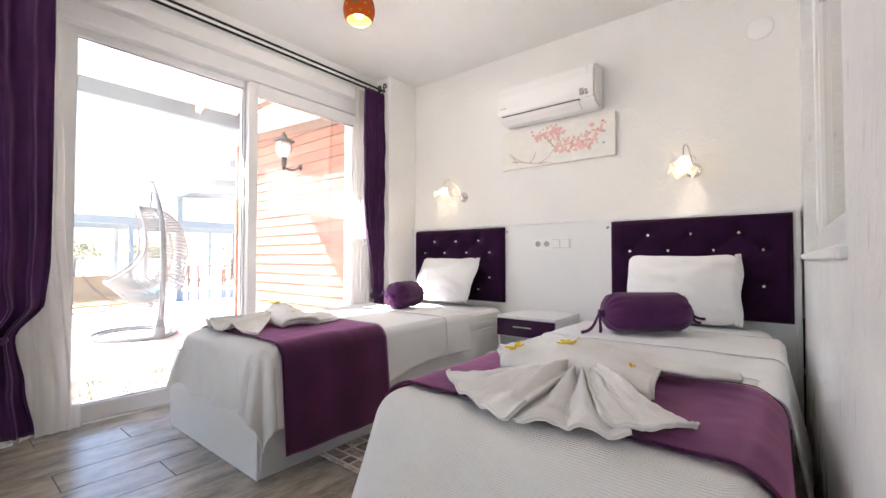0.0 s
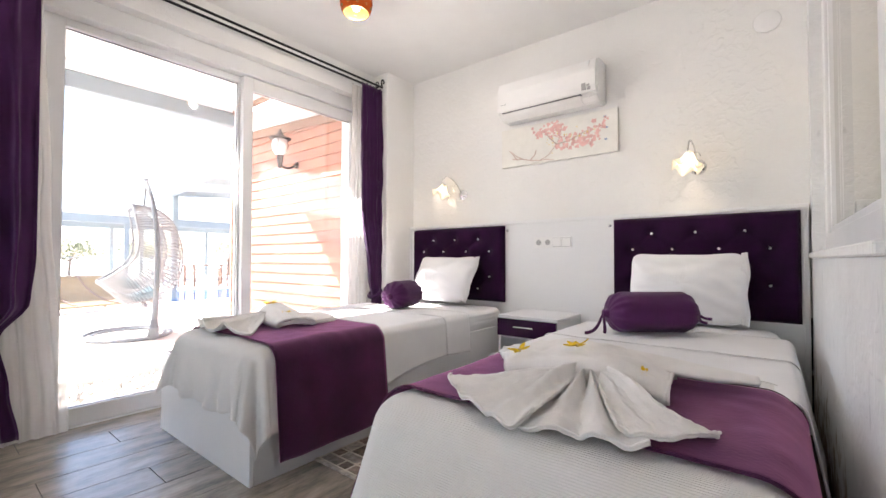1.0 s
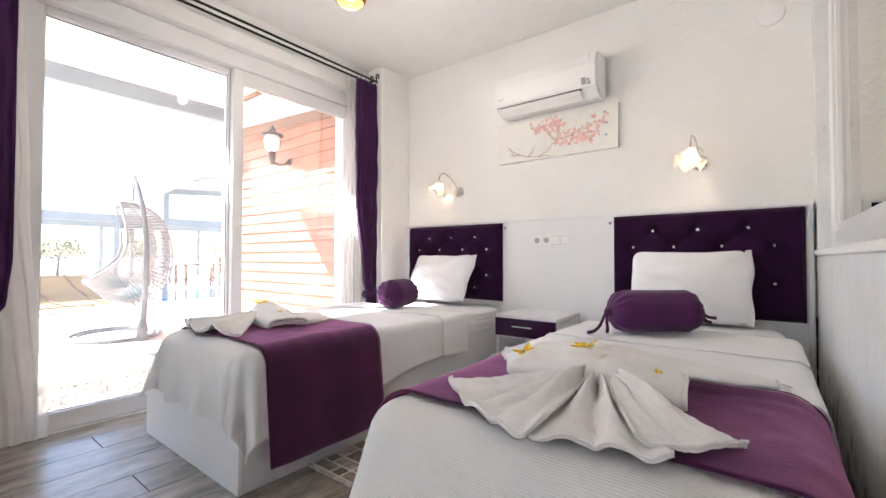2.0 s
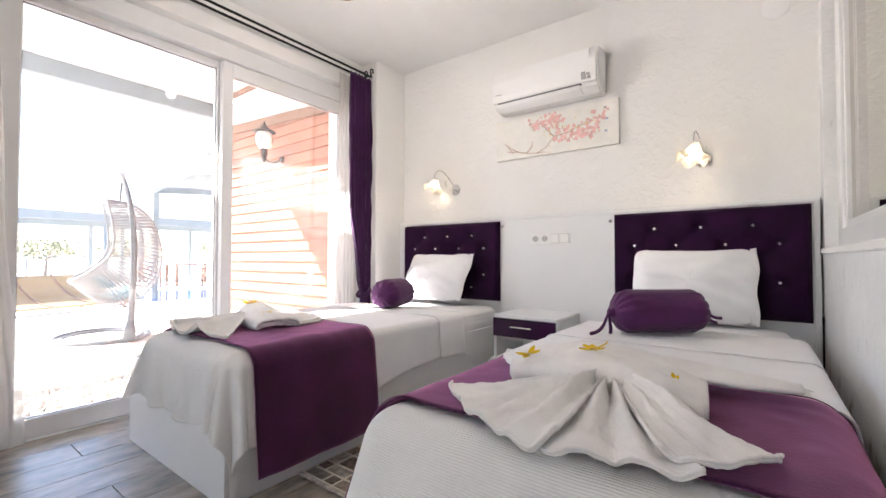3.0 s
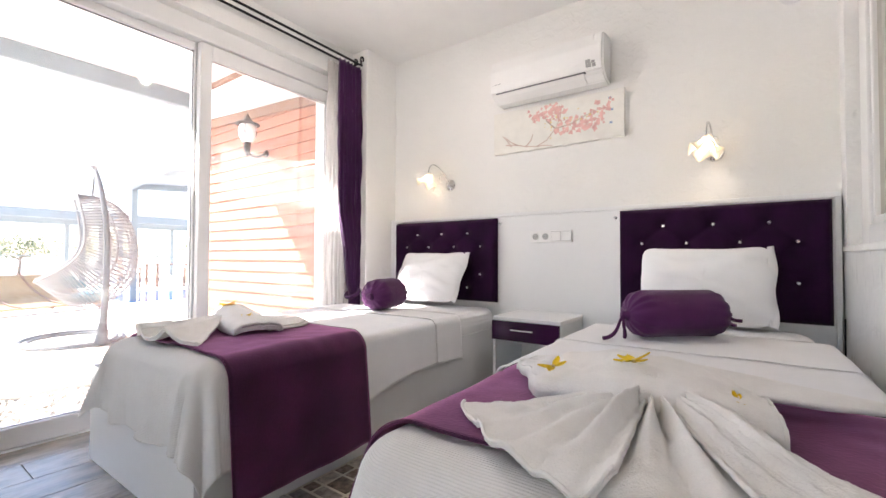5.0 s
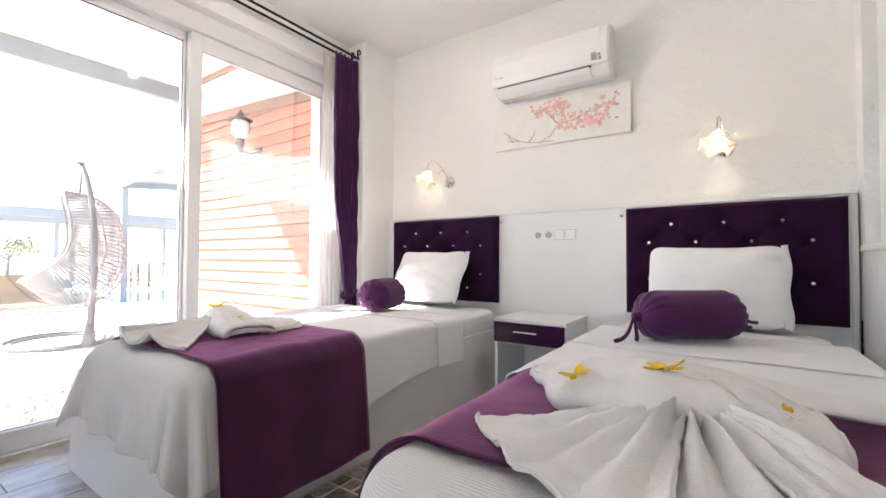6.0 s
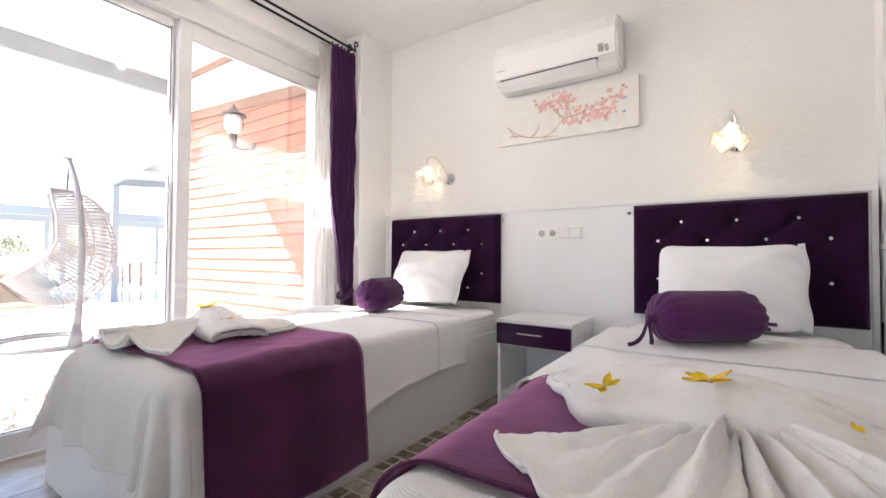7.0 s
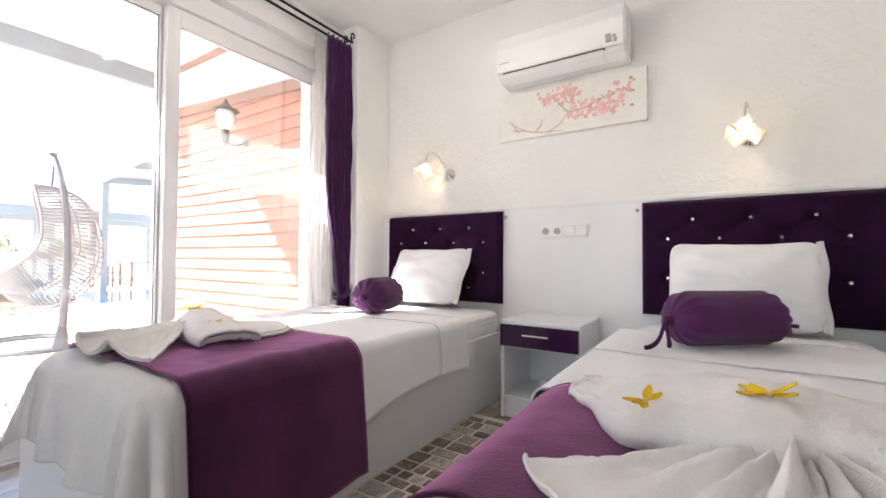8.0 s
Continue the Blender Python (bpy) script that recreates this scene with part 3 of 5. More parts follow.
def cloth(name, mat, label, category, box, top, over, seed=0.0, flare=0.10, ruffle=(0.02, 0.02), pleats=4.0, r=0.035, thick=0.004, res=0.013, swell=0.003, lift=0.0, point=False, lean=None):
    """A cloth over the bed top box=(x0, x1, y0, y1); over(side, k) gives how far it hangs at x0, x1, y0, y1, or how far short it stops when negative.
    ruffle: the waves of the sides and of the foot; lift: how far it lies outside the cloth under it; point: corners hang down as long points; lean: slope of the x0 side."""
    x0, x1, y0, y1 = box
    wide, long = x1 - x0 + over("x0", 0.5) + over("x1", 0.5), y1 - y0 + over("y0", 0.5) + over("y1", 0.5)
    nu, nv = int(wide / res), int(long / res)

    def f(u, v):
        lo_x, hi_x = x0 - over("x0", v), x1 + over("x1", v)
        lo_y, hi_y = y0 - over("y0", u), y1 + over("y1", u)
        s, t = lo_x + (hi_x - lo_x) * u, lo_y + (hi_y - lo_y) * v
        x, dx, sx = bend(s, x0, x1, r)
        y, dy, sy = bend(t, y0, y1, r)
        d = max(dx, dy)
        z = top + lift - d - 0.25 * min(dx, dy) + swell * wob(s, t, seed, 5) + swell * 0.5 * wob(s, t, seed, 17)
        ox, oy = max(x0 - s, s - x1, 0.0), max(y0 - t, t - y1, 0.0)
        k = math.atan2(oy, ox) / (math.pi / 2) if d > 0 else 0.0
        amp = ruffle[0] * (1 - k) + ruffle[1] * k
        along = t * (1 - k) + s * k
        if ox > 0 and oy > 0:
            amp *= max(0.0, 1 - 7 * min(k, 1 - k))
        slope = min(flare, 0.03 if s > x1 and flare > 0.2 else 9.0)
        if lean is not None and s < x0:
            slope = lean * (1 - k) + slope * k
        fold = d * (slope + amp * 6 * (0.5 * math.sin(along * pleats * 6.28 + seed) + wob(along, 0.6 * d, seed, pleats * 1.2)))
        fold = max(fold, 0.06 * d)
        out = fold + lift * min(1.0, d / r)
        if ox > 0 and oy > 0:
            # the corner hangs as a soft cone
            far = math.hypot(ox, oy) * (1 - 0.03 * math.sin(k * math.pi)) if point else max(ox, oy)
            reach, drop, _ = bend(far, -9.0, 0.0, r)
            out *= 1 - (0.1 if point else 0.35) * math.sin(k * math.pi)
            if point:
                out += drop * 0.10 * math.sin(k * math.pi * 3 + 0.5) * math.sin(k * math.pi)
            x = (x0 if s < x0 else x1) + sx * (reach + out) * math.cos(k * math.pi / 2)
            y = (y0 if t < y0 else y1) + sy * (reach + out) * math.sin(k * math.pi / 2)
            z = top + lift - drop
        elif ox > 0:
            x += sx * out
        elif oy > 0:
            y += sy * out
        return Vector((min(x, 0.286), y, max(z, 0.012)))
    ob = tagged(part(name, sheet_of(f, nu, nv, size=(wide, long)), mat, smooth=True), label, category)
    for v in (0.0, 1.0):
        part("hem", tube([f(i / (nu - 1), v) + Vector((0, 0, 0.002)) for i in range(nu)], 0.0014, 5), mat, ob, "stitched hem", smooth=True)
    return thicken(ob, thick, -1.0)


L, R = (-2.43, -1.462, 0.93, 2.97), (-0.70, 0.180, 0.850, 2.97)
LS, RS = (-2.13, -1.486, 0.985, 2.97), (-0.622, 0.130, 0.935, 2.97)      # rounder top of the bedspreads


def hang(**k):
    """over() for cloth(): numbers or functions of the way along each edge."""
    return lambda side, u: (k[side](u) if callable(k[side]) else k[side])


cloth("bedspread", QUILT, "white ribbed bedspread with a wavy hem over the bed foot", "bedspread", LS, 0.546,
      hang(x0=0.12, x1=0.37, y0=lambda u: 0.315 + 0.03 * wob(u, 0.3, 2.0, 7), y1=-1.40), seed=1.0, flare=0.10, ruffle=(0.004, 0.034), pleats=4.0, r=0.065, swell=0.007, point=True, lean=0.9, res=0.010)
cloth("bed_sheet", SHEET, "smooth white top sheet hanging over the bed side", "sheet", L, 0.541,
      hang(x0=0.2, x1=lambda v: 0.245 + 0.09 * max(0.0, 1 - 2.0 * v) ** 1.3 - 0.008 * math.sin(v * 9), y0=-0.62, y1=-0.62), seed=5.0, flare=0.05, ruffle=(0.005, 0.0), pleats=2.0)
cloth("folded_sheet", SHEET, "turned-down fold of the white top sheet", "sheet", L, 0.541,
      hang(x0=0.2, x1=lambda v: 0.250 + 0.02 * v, y0=-1.19, y1=-0.60), seed=5.0, flare=0.05, ruffle=(0.005, 0.0), pleats=2.0, lift=0.005, thick=0.002)
cloth("bed_runner", SATIN, "plum velvet runner hanging over the bed side", "bed runner", LS, 0.546,
      hang(x0=0.30, x1=0.490, y0=-0.02, y1=-1.375), seed=1.0, flare=0.10, ruffle=(0.004, 0.03), pleats=3.6, thick=0.005, lift=0.012, r=0.065, swell=0.005, lean=0.9)
cloth("bedspread", QUILT, "white ribbed bedspread falling straight over the bed foot", "bedspread", RS, 0.540,
      hang(x0=0.47, x1=0.42, y0=0.50, y1=-1.30), seed=2.0, flare=0.42, ruffle=(0.004, 0.008), pleats=2.0, r=0.07)
cloth("bed_sheet", SHEET, "smooth white top sheet hanging near the wall", "sheet", R, 0.536,
      hang(x0=0.25, x1=lambda v: 0.40 + 0.04 * max(0.0, 1 - 3 * v), y0=-0.66, y1=-0.72), seed=6.0, flare=0.19, lean=0.03, ruffle=(0.006, 0.0), pleats=2.0)
cloth("folded_sheet", SHEET, "turned-down fold of the white top sheet with a stitched edge", "sheet", R, 0.536,
      hang(x0=0.22, x1=0.36, y0=lambda u: -1.17 - 0.03 * u, y1=-0.42), seed=6.0, flare=0.03, ruffle=(0.004, 0.0), pleats=2.0, lift=0.004, thick=0.002)
cloth("bed_runner", SATIN, "plum velvet runner across the foot of the bed", "bed runner", RS, 0.541,
      hang(x0=0.42, x1=0.44, y0=lambda u: -0.012 - 0.01 * u, y1=-1.46), seed=2.0, flare=0.42, ruffle=(0.004, 0.008), pleats=2.0, thick=0.005, swell=0.0045, lift=0.014, r=0.07)


def pillow(label, m):
    """A soft pillow in a case, standing on its long edge: x across, z up, y towards the headboard."""
    w, h, t = 0.575, 0.40, 0.080

    def f(u, v):
        a, b = 2 * math.pi * u, math.pi * v
        n = 6.0
        c, s = math.cos(a), math.sin(a)
        k = math.sin(b) ** 0.55
        r = (abs(c) ** n + abs(s) ** n) ** (-1 / n) * k
        x, z = w / 2 * r * c, h / 2 * r * s
        ears = min(1.0, abs(2 * x / w) * abs(2 * z / h)) ** 3
        x, z = x * (1 + 0.05 * ears), z * (1 + 0.07 * ears)
        puff = max(0.0, (1 - abs(2 * x / w) ** 2.6)) ** 0.6 * max(0.0, (1 - abs(2 * z / h) ** 2.6)) ** 0.6
        y = (-1 if v < 0.5 else 1) * (t * puff + 0.004)
        y += 0.016 * wob(x * 1.5, z * 2.5, 3 if v < 0.5 else 8, 5) + 0.007 * wob(x * 0.6 + z * 0.5, z, 5, 18)
        y -= 0.004 * math.exp(-((x - 0.01) / 0.004) ** 2) * puff
        z -= 0.012 * (1 - (2 * x / w) ** 2) * (1 if z > 0 else 0) * abs(2 * z / h) ** 3
        return Vector((x, y, z))
    p = thing("pillow", label, "pillow", "white pillows")
    p.matrix_world = m
    part("pillowcase", sheet_of(f, 120, 50, wrap=True), SHEET, p, smooth=True)

    def flap(u, v):
        z = (v - 0.5) * h * (0.98 + 0.04 * u)
        return Vector((w / 2 * 0.93 + u * 0.032 + 0.006 * math.sin(v * 11) * u, -0.014 + 0.016 * u + 0.006 * wob(u, z, 2, 14) - 0.012 * (1 - abs(2 * v - 1) ** 3) * (1 - u), z))
    thicken(part("case_flap", sheet_of(flap, 8, 40), SHEET, p, "open hem of the pillowcase", smooth=True), 0.003)
    return p


pillow("plump white pillow leaning on the purple headboard", pose(-0.255, 2.835, 0.745, -17, 0, 0))
pillow("plump white pillow leaning in the corner by the pier", pose(-1.985, 2.80, 0.745, -31, 0, 0))


def bolster(label, m, length=0.40, rad=0.098, ties=1.0):
    """A round cushion along x with ruched ends tied by ribbons."""
    b = thing("bolster_cushion", label, "cushion", "purple bolsters")
    b.matrix_world = m
    h = length / 2

    def f(u, v):
        a, s = 2 * math.pi * u, 2 * v - 1
        x = s * (h + 0.035)
        e = max(0.0, (abs(x) - (h - 0.045)) / 0.08)
        r = rad * math.sqrt(max(0.0, 1 - min(e, 1) ** 2.2)) + 0.012
        e2 = max(0.0, (abs(x) - (h - 0.10)) / 0.13)
        ruck = (0.055 * math.sin(a * 13 + 2.2 * wob(math.cos(a), math.sin(a), s, 1.5)) + 0.04 * wob(math.cos(a) * 2, math.sin(a) * 2, s, 3)) * min(1, e2 * 1.1) ** 1.6 + 0.02 * wob(math.cos(a), math.sin(a), x * 3, 3)
        sag = 0.86 if math.sin(a) < 0 else 1.0
        r *= 1 + ruck
        return Vector((x, r * math.cos(a) * 1.03, r * math.sin(a) * sag))
    part("cover", sheet_of(f, 90, 60, wrap=True), BOLSTER, b, smooth=True)
    for s in (-1, 1):
        part("knot", lathe([(0.004, -0.016), (0.021, -0.014), (0.017, -0.004), (0.023, 0.004), (0.026, 0.014), (0.012, 0.018), (0.004, 0.013)], 9, pose(s * (h + 0.040), 0, 0, 0, 90)), BOLSTER, b, smooth=True)
        low = -rad * 0.93
        ends = ((0.02, -0.035, low), (0.115, -0.045, low)) if s < 0 else ((0.080, 0.0, -0.030), (0.070, 0.02, -0.052))
        for dx, dy, dz in (ends if ties > 0.5 else ()):
            pts = arc_bez((s * (h + 0.045), 0, 0.002), (s * (h + 0.060 + 0.2 * dx * ties), dy * 0.3, -0.010), (s * (h + 0.045 + 0.3 * dx * ties), dy * 0.8, dz * 0.95), (s * (h + 0.045 + dx * ties), dy, dz), 12)
            tie = tube(pts, 0.0075, 6, taper=lambda q: 0.75 + 0.35 * q)
            part("tie", tie, BOLSTER, b, smooth=True)
    part("seam", tube([(x, -rad * 0.96, 0.055) for x in (-h * 0.72, h * 0.72)], 0.0025, 6), BOLSTER, b)
    return b


bolster("plump purple bolster cushion with tied ends before the pillow", pose(-0.325, 2.340, 0.638, 0, 0, 41), 0.36, 0.092)
bolster("purple bolster cushion turned end-on at the bed head", pose(-1.985, 2.33, 0.636, 0, 0, 103), 0.27, 0.092, 0.4)


# ---- folded towels with flowers ----
def towel(label, m, wing_turn=0.0):
    t = thing("folded_towel", label, "towel", "folded towels")
    t.matrix_world = m

    def panel(a0, a1, reach, ridges, curl, base):
        """One pleat of the fan, from angle a0 to a1 about the gathered middle; curl lifts its two edges."""
        def f(u, v):
            uu = u + 0.05 * wob(v * 1.5, u * 3, a0, 2) * v
            crest = sum(q * math.exp(-((uu - c) / w) ** 2) for c, q, w in ridges)
            side = sum(q * (uu - c) / w * math.exp(-((uu - c) / w) ** 2) for c, q, w in ridges)
            lift = curl[0] * max(0.0, 1 - u / 0.16) ** 1.5 + curl[1] * max(0.0, 1 - (1 - u) / 0.16) ** 1.5
            a = radians(a0 + (a1 - a0) * u) + 0.03 * side * v
            rr = 0.03 + (reach(u) - 0.03) * v
            y = 1.275 + rr * math.sin(a)
            gather = 0.012 * math.sin(u * 6.283 * (a1 - a0) / 11 + a0) * math.exp(-3.0 * v) * min(1, v * 9)
            z = base * (1 - 0.6 * v) + 0.005 + (0.016 + 0.026 * math.exp(-((v - 0.38) / 0.30) ** 2)) * crest + lift * (0.3 + 0.7 * v) + gather + 0.022 * (1 - v) ** 2
            z += 0.004 * wob(u * 4, v * 4, a0, 3) + 0.0018 * wob(u * 12, v * 12, 3, 3) - 5.0 * max(0.0, 0.935 - y) ** 2
            return Vector((-0.25 + rr * math.cos(a), y, z))
        thicken(part("pleated_skirt", sheet_of(f, 90, 46), TOWEL, t, "towel pleat with a bound hem", smooth=True), 0.007, 1.0)
        part("hem", tube([f(i / 80, 1.0) + Vector((0, 0, 0.003)) for i in range(81)], 0.0036, 6), TOWEL, t, "thick bound hem", smooth=True)

    panel(260, 303, lambda u: 0.37 + 0.045 * u + 0.010 * math.sin(u * 8), ((0.12, 0.6, 0.09), (0.42, 1.0, 0.11), (0.74, 0.95, 0.10)), (0.0, 0.016), 0.004)
    panel(213, 272, lambda u: lerp(u, (0, 0.385), (0.35, 0.385), (0.75, 0.395), (0.92, 0.405), (1, 0.375)) + 0.006 * math.sin(u * 17), ((0.10, 0.35, 0.08), (0.36, 0.80, 0.08), (0.57, 0.70, 0.07), (0.82, 1.15, 0.10)), (0.004, 0.030), 0.012)
    panel(297, 326, lambda u: 0.378 + 0.028 * math.sin(math.pi * u) + 0.01 * u, ((0.22, 0.7, 0.12), (0.62, 1.1, 0.26)), (0.022, 0.0), 0.018)

    def band(u, v):
        x = -0.605 + 0.550 * u
        w = lerp(u, (0, 0.022), (0.08, 0.050), (0.2, 0.100), (0.26, 0.122), (0.6, 0.128), (1, 0.118))
        h = lerp(u, (0, 0.014), (0.12, 0.030), (0.2, 0.046), (0.30, 0.062), (0.55, 0.080), (0.8, 0.066), (1, 0.040))
        a = math.pi * v
        yc = lerp(u, (0, 1.43), (0.10, 1.405), (0.24, 1.335), (0.6, 1.325), (1, 1.305))
        crease = 0.007 * math.sin(v * 9 + u * 6) * math.sin(math.pi * u) + 0.010 * wob(x * 2, v * 2, 4, 5) + 0.007 * wob(x * 3, v * 2, 9, 9)
        lump = 0.020 * math.exp(-((u - 0.72) / 0.10) ** 2 - ((v - 0.68) / 0.12) ** 2)
        return Vector((x + 0.016 * math.cos(a) * (u - 0.2), yc - w * math.cos(a) * 1.05, 0.008 + h * max(0.0, math.sin(a)) ** 0.42 + (crease + lump) * math.sin(a)))
    thicken(part("folded_band", sheet_of(band, 70, 30), TOWEL, t, "rolled towel band across the fan", smooth=True), 0.008, 1.0)
    part("band_edge", tube([band(1.0, j / 14) + Vector((0.002, 0, 0.003)) for j in range(15)], 0.006, 6), TOWEL, t, smooth=True)

    def wing(u, v):
        a = radians(wing_turn)
        x, y = 0.31 * u, (v - 0.5) * (0.20 - 0.05 * u - 0.10 * u ** 6)
        z = 0.016 + 0.052 * (1 - u * 0.55) * math.sin(math.pi * min(0.12 + v * 0.95, 1)) ** 0.5 + 0.004 * wob(x, y, 6, 12)
        return Vector((-0.19 + x * math.cos(a) - y * math.sin(a), 1.440 + x * math.sin(a) + y * math.cos(a), z))
    thicken(part("wing", sheet_of(wing, 34, 20), TOWEL, t, "flat towel end folded in layers", smooth=True), 0.009, 1.0)
    return t


def flower(label, m, size=0.035):
    fl = thing("yellow_flower", label, "flower", "fresh flowers")
    fl.matrix_world = m

    def f(u, v):
        w = size * 0.24 * math.sin(math.pi * min(0.97, 0.12 + 0.85 * u)) ** 0.8
        return Vector((0.004 + size * u, (v - 0.5) * 2 * w, 0.006 + 0.22 * size * u * u - 0.1 * size * u + 0.08 * size * (2 * v - 1) ** 2))
    me = None
    for i in range(5):
        if me is None:
            p = part("petal", sheet_of(f, 8, 5), PETAL, fl, smooth=True)
            me = p.data
        else:
            p = new("petal", me)
            p.parent = fl
        p.matrix_local = pose(0, 0, 0, 0, (-4, -16, 2, -8, -3)[i], (0, 34, 155, 192, 222)[i])
    part("heart", lathe([(0.001, 0), (0.005, 0.003), (0.004, 0.010), (0.001, 0.012)], 8), OCHRE, fl, smooth=True)
    return fl


towel("white towel folded into a pleated fan on the plum runner", pose(0, 0, 0.556))


def towel_roll(label):
    """A towel with a loosely fluted fan, a rolled middle and a flat end folded in layers."""
    t = thing("folded_towel", label, "towel", "folded towels", at=(-2.08, 1.32, 0.560))

    def fan(u, v):
        crest = side = 0.0
        for c, q, w in ((0.0, 0.5, 0.06), (0.34, 1.0, 0.075), (0.72, 0.95, 0.11)):
            g = math.exp(-((u - c) / w) ** 2)
            crest, side = crest + q * g, side + q * (u - c) / w * g
        ax, ay = 0.03 + 0.17 * u, 0.01 - 0.11 * u
        hx, hy = -0.09 + 0.51 * u - 0.045 * side, -0.30 + 0.01 * u - 0.060 * math.sin(math.pi * u)
        z = 0.006 + crest * (0.016 + 0.030 * v) + 0.045 * (1 - v) ** 1.5 + 0.003 * wob(u * 7, v * 3, 3, 3)
        return Vector((ax + (hx - ax) * v, ay + (hy - ay) * v, z))
    thicken(part("pleated_skirt", sheet_of(fan, 130, 44), TOWEL, t, "fluted towel fan", smooth=True), 0.008, 1.0)
    part("hem", tube([fan(i / 110, 1.0) + Vector((0, 0, 0.004)) for i in range(111)], 0.0048, 6), TOWEL, t, "thick bound hem", smooth=True)

    def roll(u, v):
        x = -0.09 + 0.48 * u
        w = lerp(u, (0, 0.050), (0.3, 0.075), (0.7, 0.085), (1, 0.086))
        h = lerp(u, (0, 0.040), (0.25, 0.080), (0.6, 0.064), (1, 0.038))
        a = math.pi * v
        return Vector((x - 0.022 * math.cos(a) * u, lerp(u, (0, 0.05), (1, -0.04)) - w * math.cos(a), 0.008 + h * max(0.0, math.sin(a)) ** 0.45 + 0.006 * wob(x * 2, v * 2, 7, 5) * math.sin(a)))
    thicken(part("folded_band", sheet_of(roll, 60, 28), TOWEL, t, "rolled towel middle", smooth=True), 0.008, 1.0)
    for dz, q in ((0.002, 0.0), (-0.012, -0.006), (-0.022, -0.012)):
        part("band_edge", tube([roll(1.0, 0.04 + 0.92 * j / 14) + Vector((q, 0, dz if 0 < j < 14 else 0.0)) for j in range(15)], 0.0055, 6), TOWEL, t, smooth=True)

    for k in range(2):
        def flat(u, v):
            x = 0.36 * v * (1 - 0.28 * u ** 5) - 0.015 * k
            y = 0.02 + (0.30 - 0.012 * k) * u * (1 - 0.10 * v ** 4)
            pleat = 0.005 * math.sin(v * 17 + 2 * u) * (1 - u * 0.5) + 0.006 * math.exp(-((v - 0.6) / 0.05) ** 2)
            return Vector((x, y, 0.008 + 0.011 * k + 0.026 * (1 - u) * math.sin(math.pi * min(1.0, 0.15 + v * 0.8)) + pleat * k + 0.002 * wob(x, y, 5 + k, 12)))
        thicken(part("wing", sheet_of(flat, 40, 30), TOWEL, t, "flat towel end folded in layers", smooth=True), 0.008, 1.0)
    return t


towel_roll("white towel folded into a loose fan lying across the runner")
for x, y, z, s, rz in ((-0.280, 1.27, 0.652, 0.036, -35), (-0.440, 1.225, 0.626, 0.030, 50), (-0.105, 1.245, 0.612, 0.019, 80)):
    flower("yellow blossom lying on the folded towel", pose(x, y, z, 12, -6, rz), s)
for x, y, z, s in ((-2.03, 1.33, 0.648, 0.036), (-1.80, 1.29, 0.622, 0.020)):
    flower("small yellow blossom on the towel fan", pose(x, y, z, 10, 0, 40), s)

# ---- nightstand ----
ns = thing("nightstand", "white nightstand with a purple gloss drawer and open shelf", "nightstand", at=(-1.335, 2.592, 0))
W, D, H = 0.425, 0.40, 0.523
part("top", boxes((0, W, 0, D, H - 0.020, H), bevel=0.002), LACQUER, ns)
for x in (0, W - 0.018):
    part("side_panel", boxes((x, x + 0.018, 0.004, D, 0, H - 0.0205), bevel=0.002), LACQUER, ns)
part("back_panel", boxes((0.0185, W - 0.0185, D - 0.02, D - 0.006, 0.03, H - 0.021)), LACQUER, ns)
part("shelf", boxes((0.0185, W - 0.0185, 0.006, D - 0.021, 0.10, 0.118), bevel=0.001), LACQUER, ns)
part("plinth", boxes((0.0185, W - 0.0185, 0.02, 0.038, 0, 0.0995)), LACQUER, ns)
part("drawer_bottom", boxes((0.0185, W - 0.0185, 0.02, D - 0.021, 0.372, 0.384)), LACQUER, ns)
drawer = part("drawer", boxes((0.003, W - 0.003, -0.016, 0.0035, 0.388, H - 0.021), bevel=0.0015), PURPLE_GLOSS, ns, "purple gloss drawer front")
part("handle", boxes((0.135, 0.275, -0.040, -0.031, 0.452, 0.460), (0.150, 0.158, -0.031, -0.016, 0.453, 0.459), (0.252, 0.260, -0.031, -0.016, 0.453, 0.459), bevel=0.002), CHROME, drawer, "chrome bar handle")

# ---- air conditioner ----
ac = thing("air_conditioner", "white split air conditioner on the plaster wall", "air conditioner", at=(-1.495, YB - 0.001, 1.955))
AW = 0.752


def ac_section(y0, pts, x0, x1, bevel=0.0):
    bm = bmesh.new()
    a = [bm.verts.new((x0, y, z)) for y, z in pts]
    b = [bm.verts.new((x1, y, z)) for y, z in pts]
    n = len(pts)
    for i in range(n):
        bm.faces.new((a[i], a[(i + 1) % n], b[(i + 1) % n], b[i]))
    bm.faces.new(a[::-1]), bm.faces.new(b)
    bmesh.ops.recalc_face_normals(bm, faces=list(bm.faces))
    if bevel:
        bmesh.ops.bevel(bm, geom=list(bm.edges), offset=bevel, segments=3, affect="EDGES")
    return bm


part("casing", ac_section(0, [(0, 0.0), (-0.10, 0.0), (-0.165, 0.035), (-0.185, 0.075), (-0.190, 0.200), (-0.165, 0.270), (-0.12, 0.290), (0, 0.290)], 0, AW, 0.010), PLASTIC, ac, smooth=False)
part("front_panel", ac_section(0, [(-0.168, 0.046), (-0.189, 0.050), (-0.1985, 0.090), (-0.1985, 0.190), (-0.174, 0.268), (-0.160, 0.270)], 0.006, AW - 0.008, 0.003), PLASTIC, ac)
part("air_flap", ac_section(0, [(-0.105, -0.003), (-0.160, 0.022), (-0.182, 0.040), (-0.178, 0.043), (-0.155, 0.028), (-0.104, 0.006)], 0.045, AW - 0.115, 0.002), PLASTIC, ac)
part("slot", boxes((0.045, AW - 0.105, -0.1905, -0.165, 0.0405, 0.0455)), GREYP, ac)
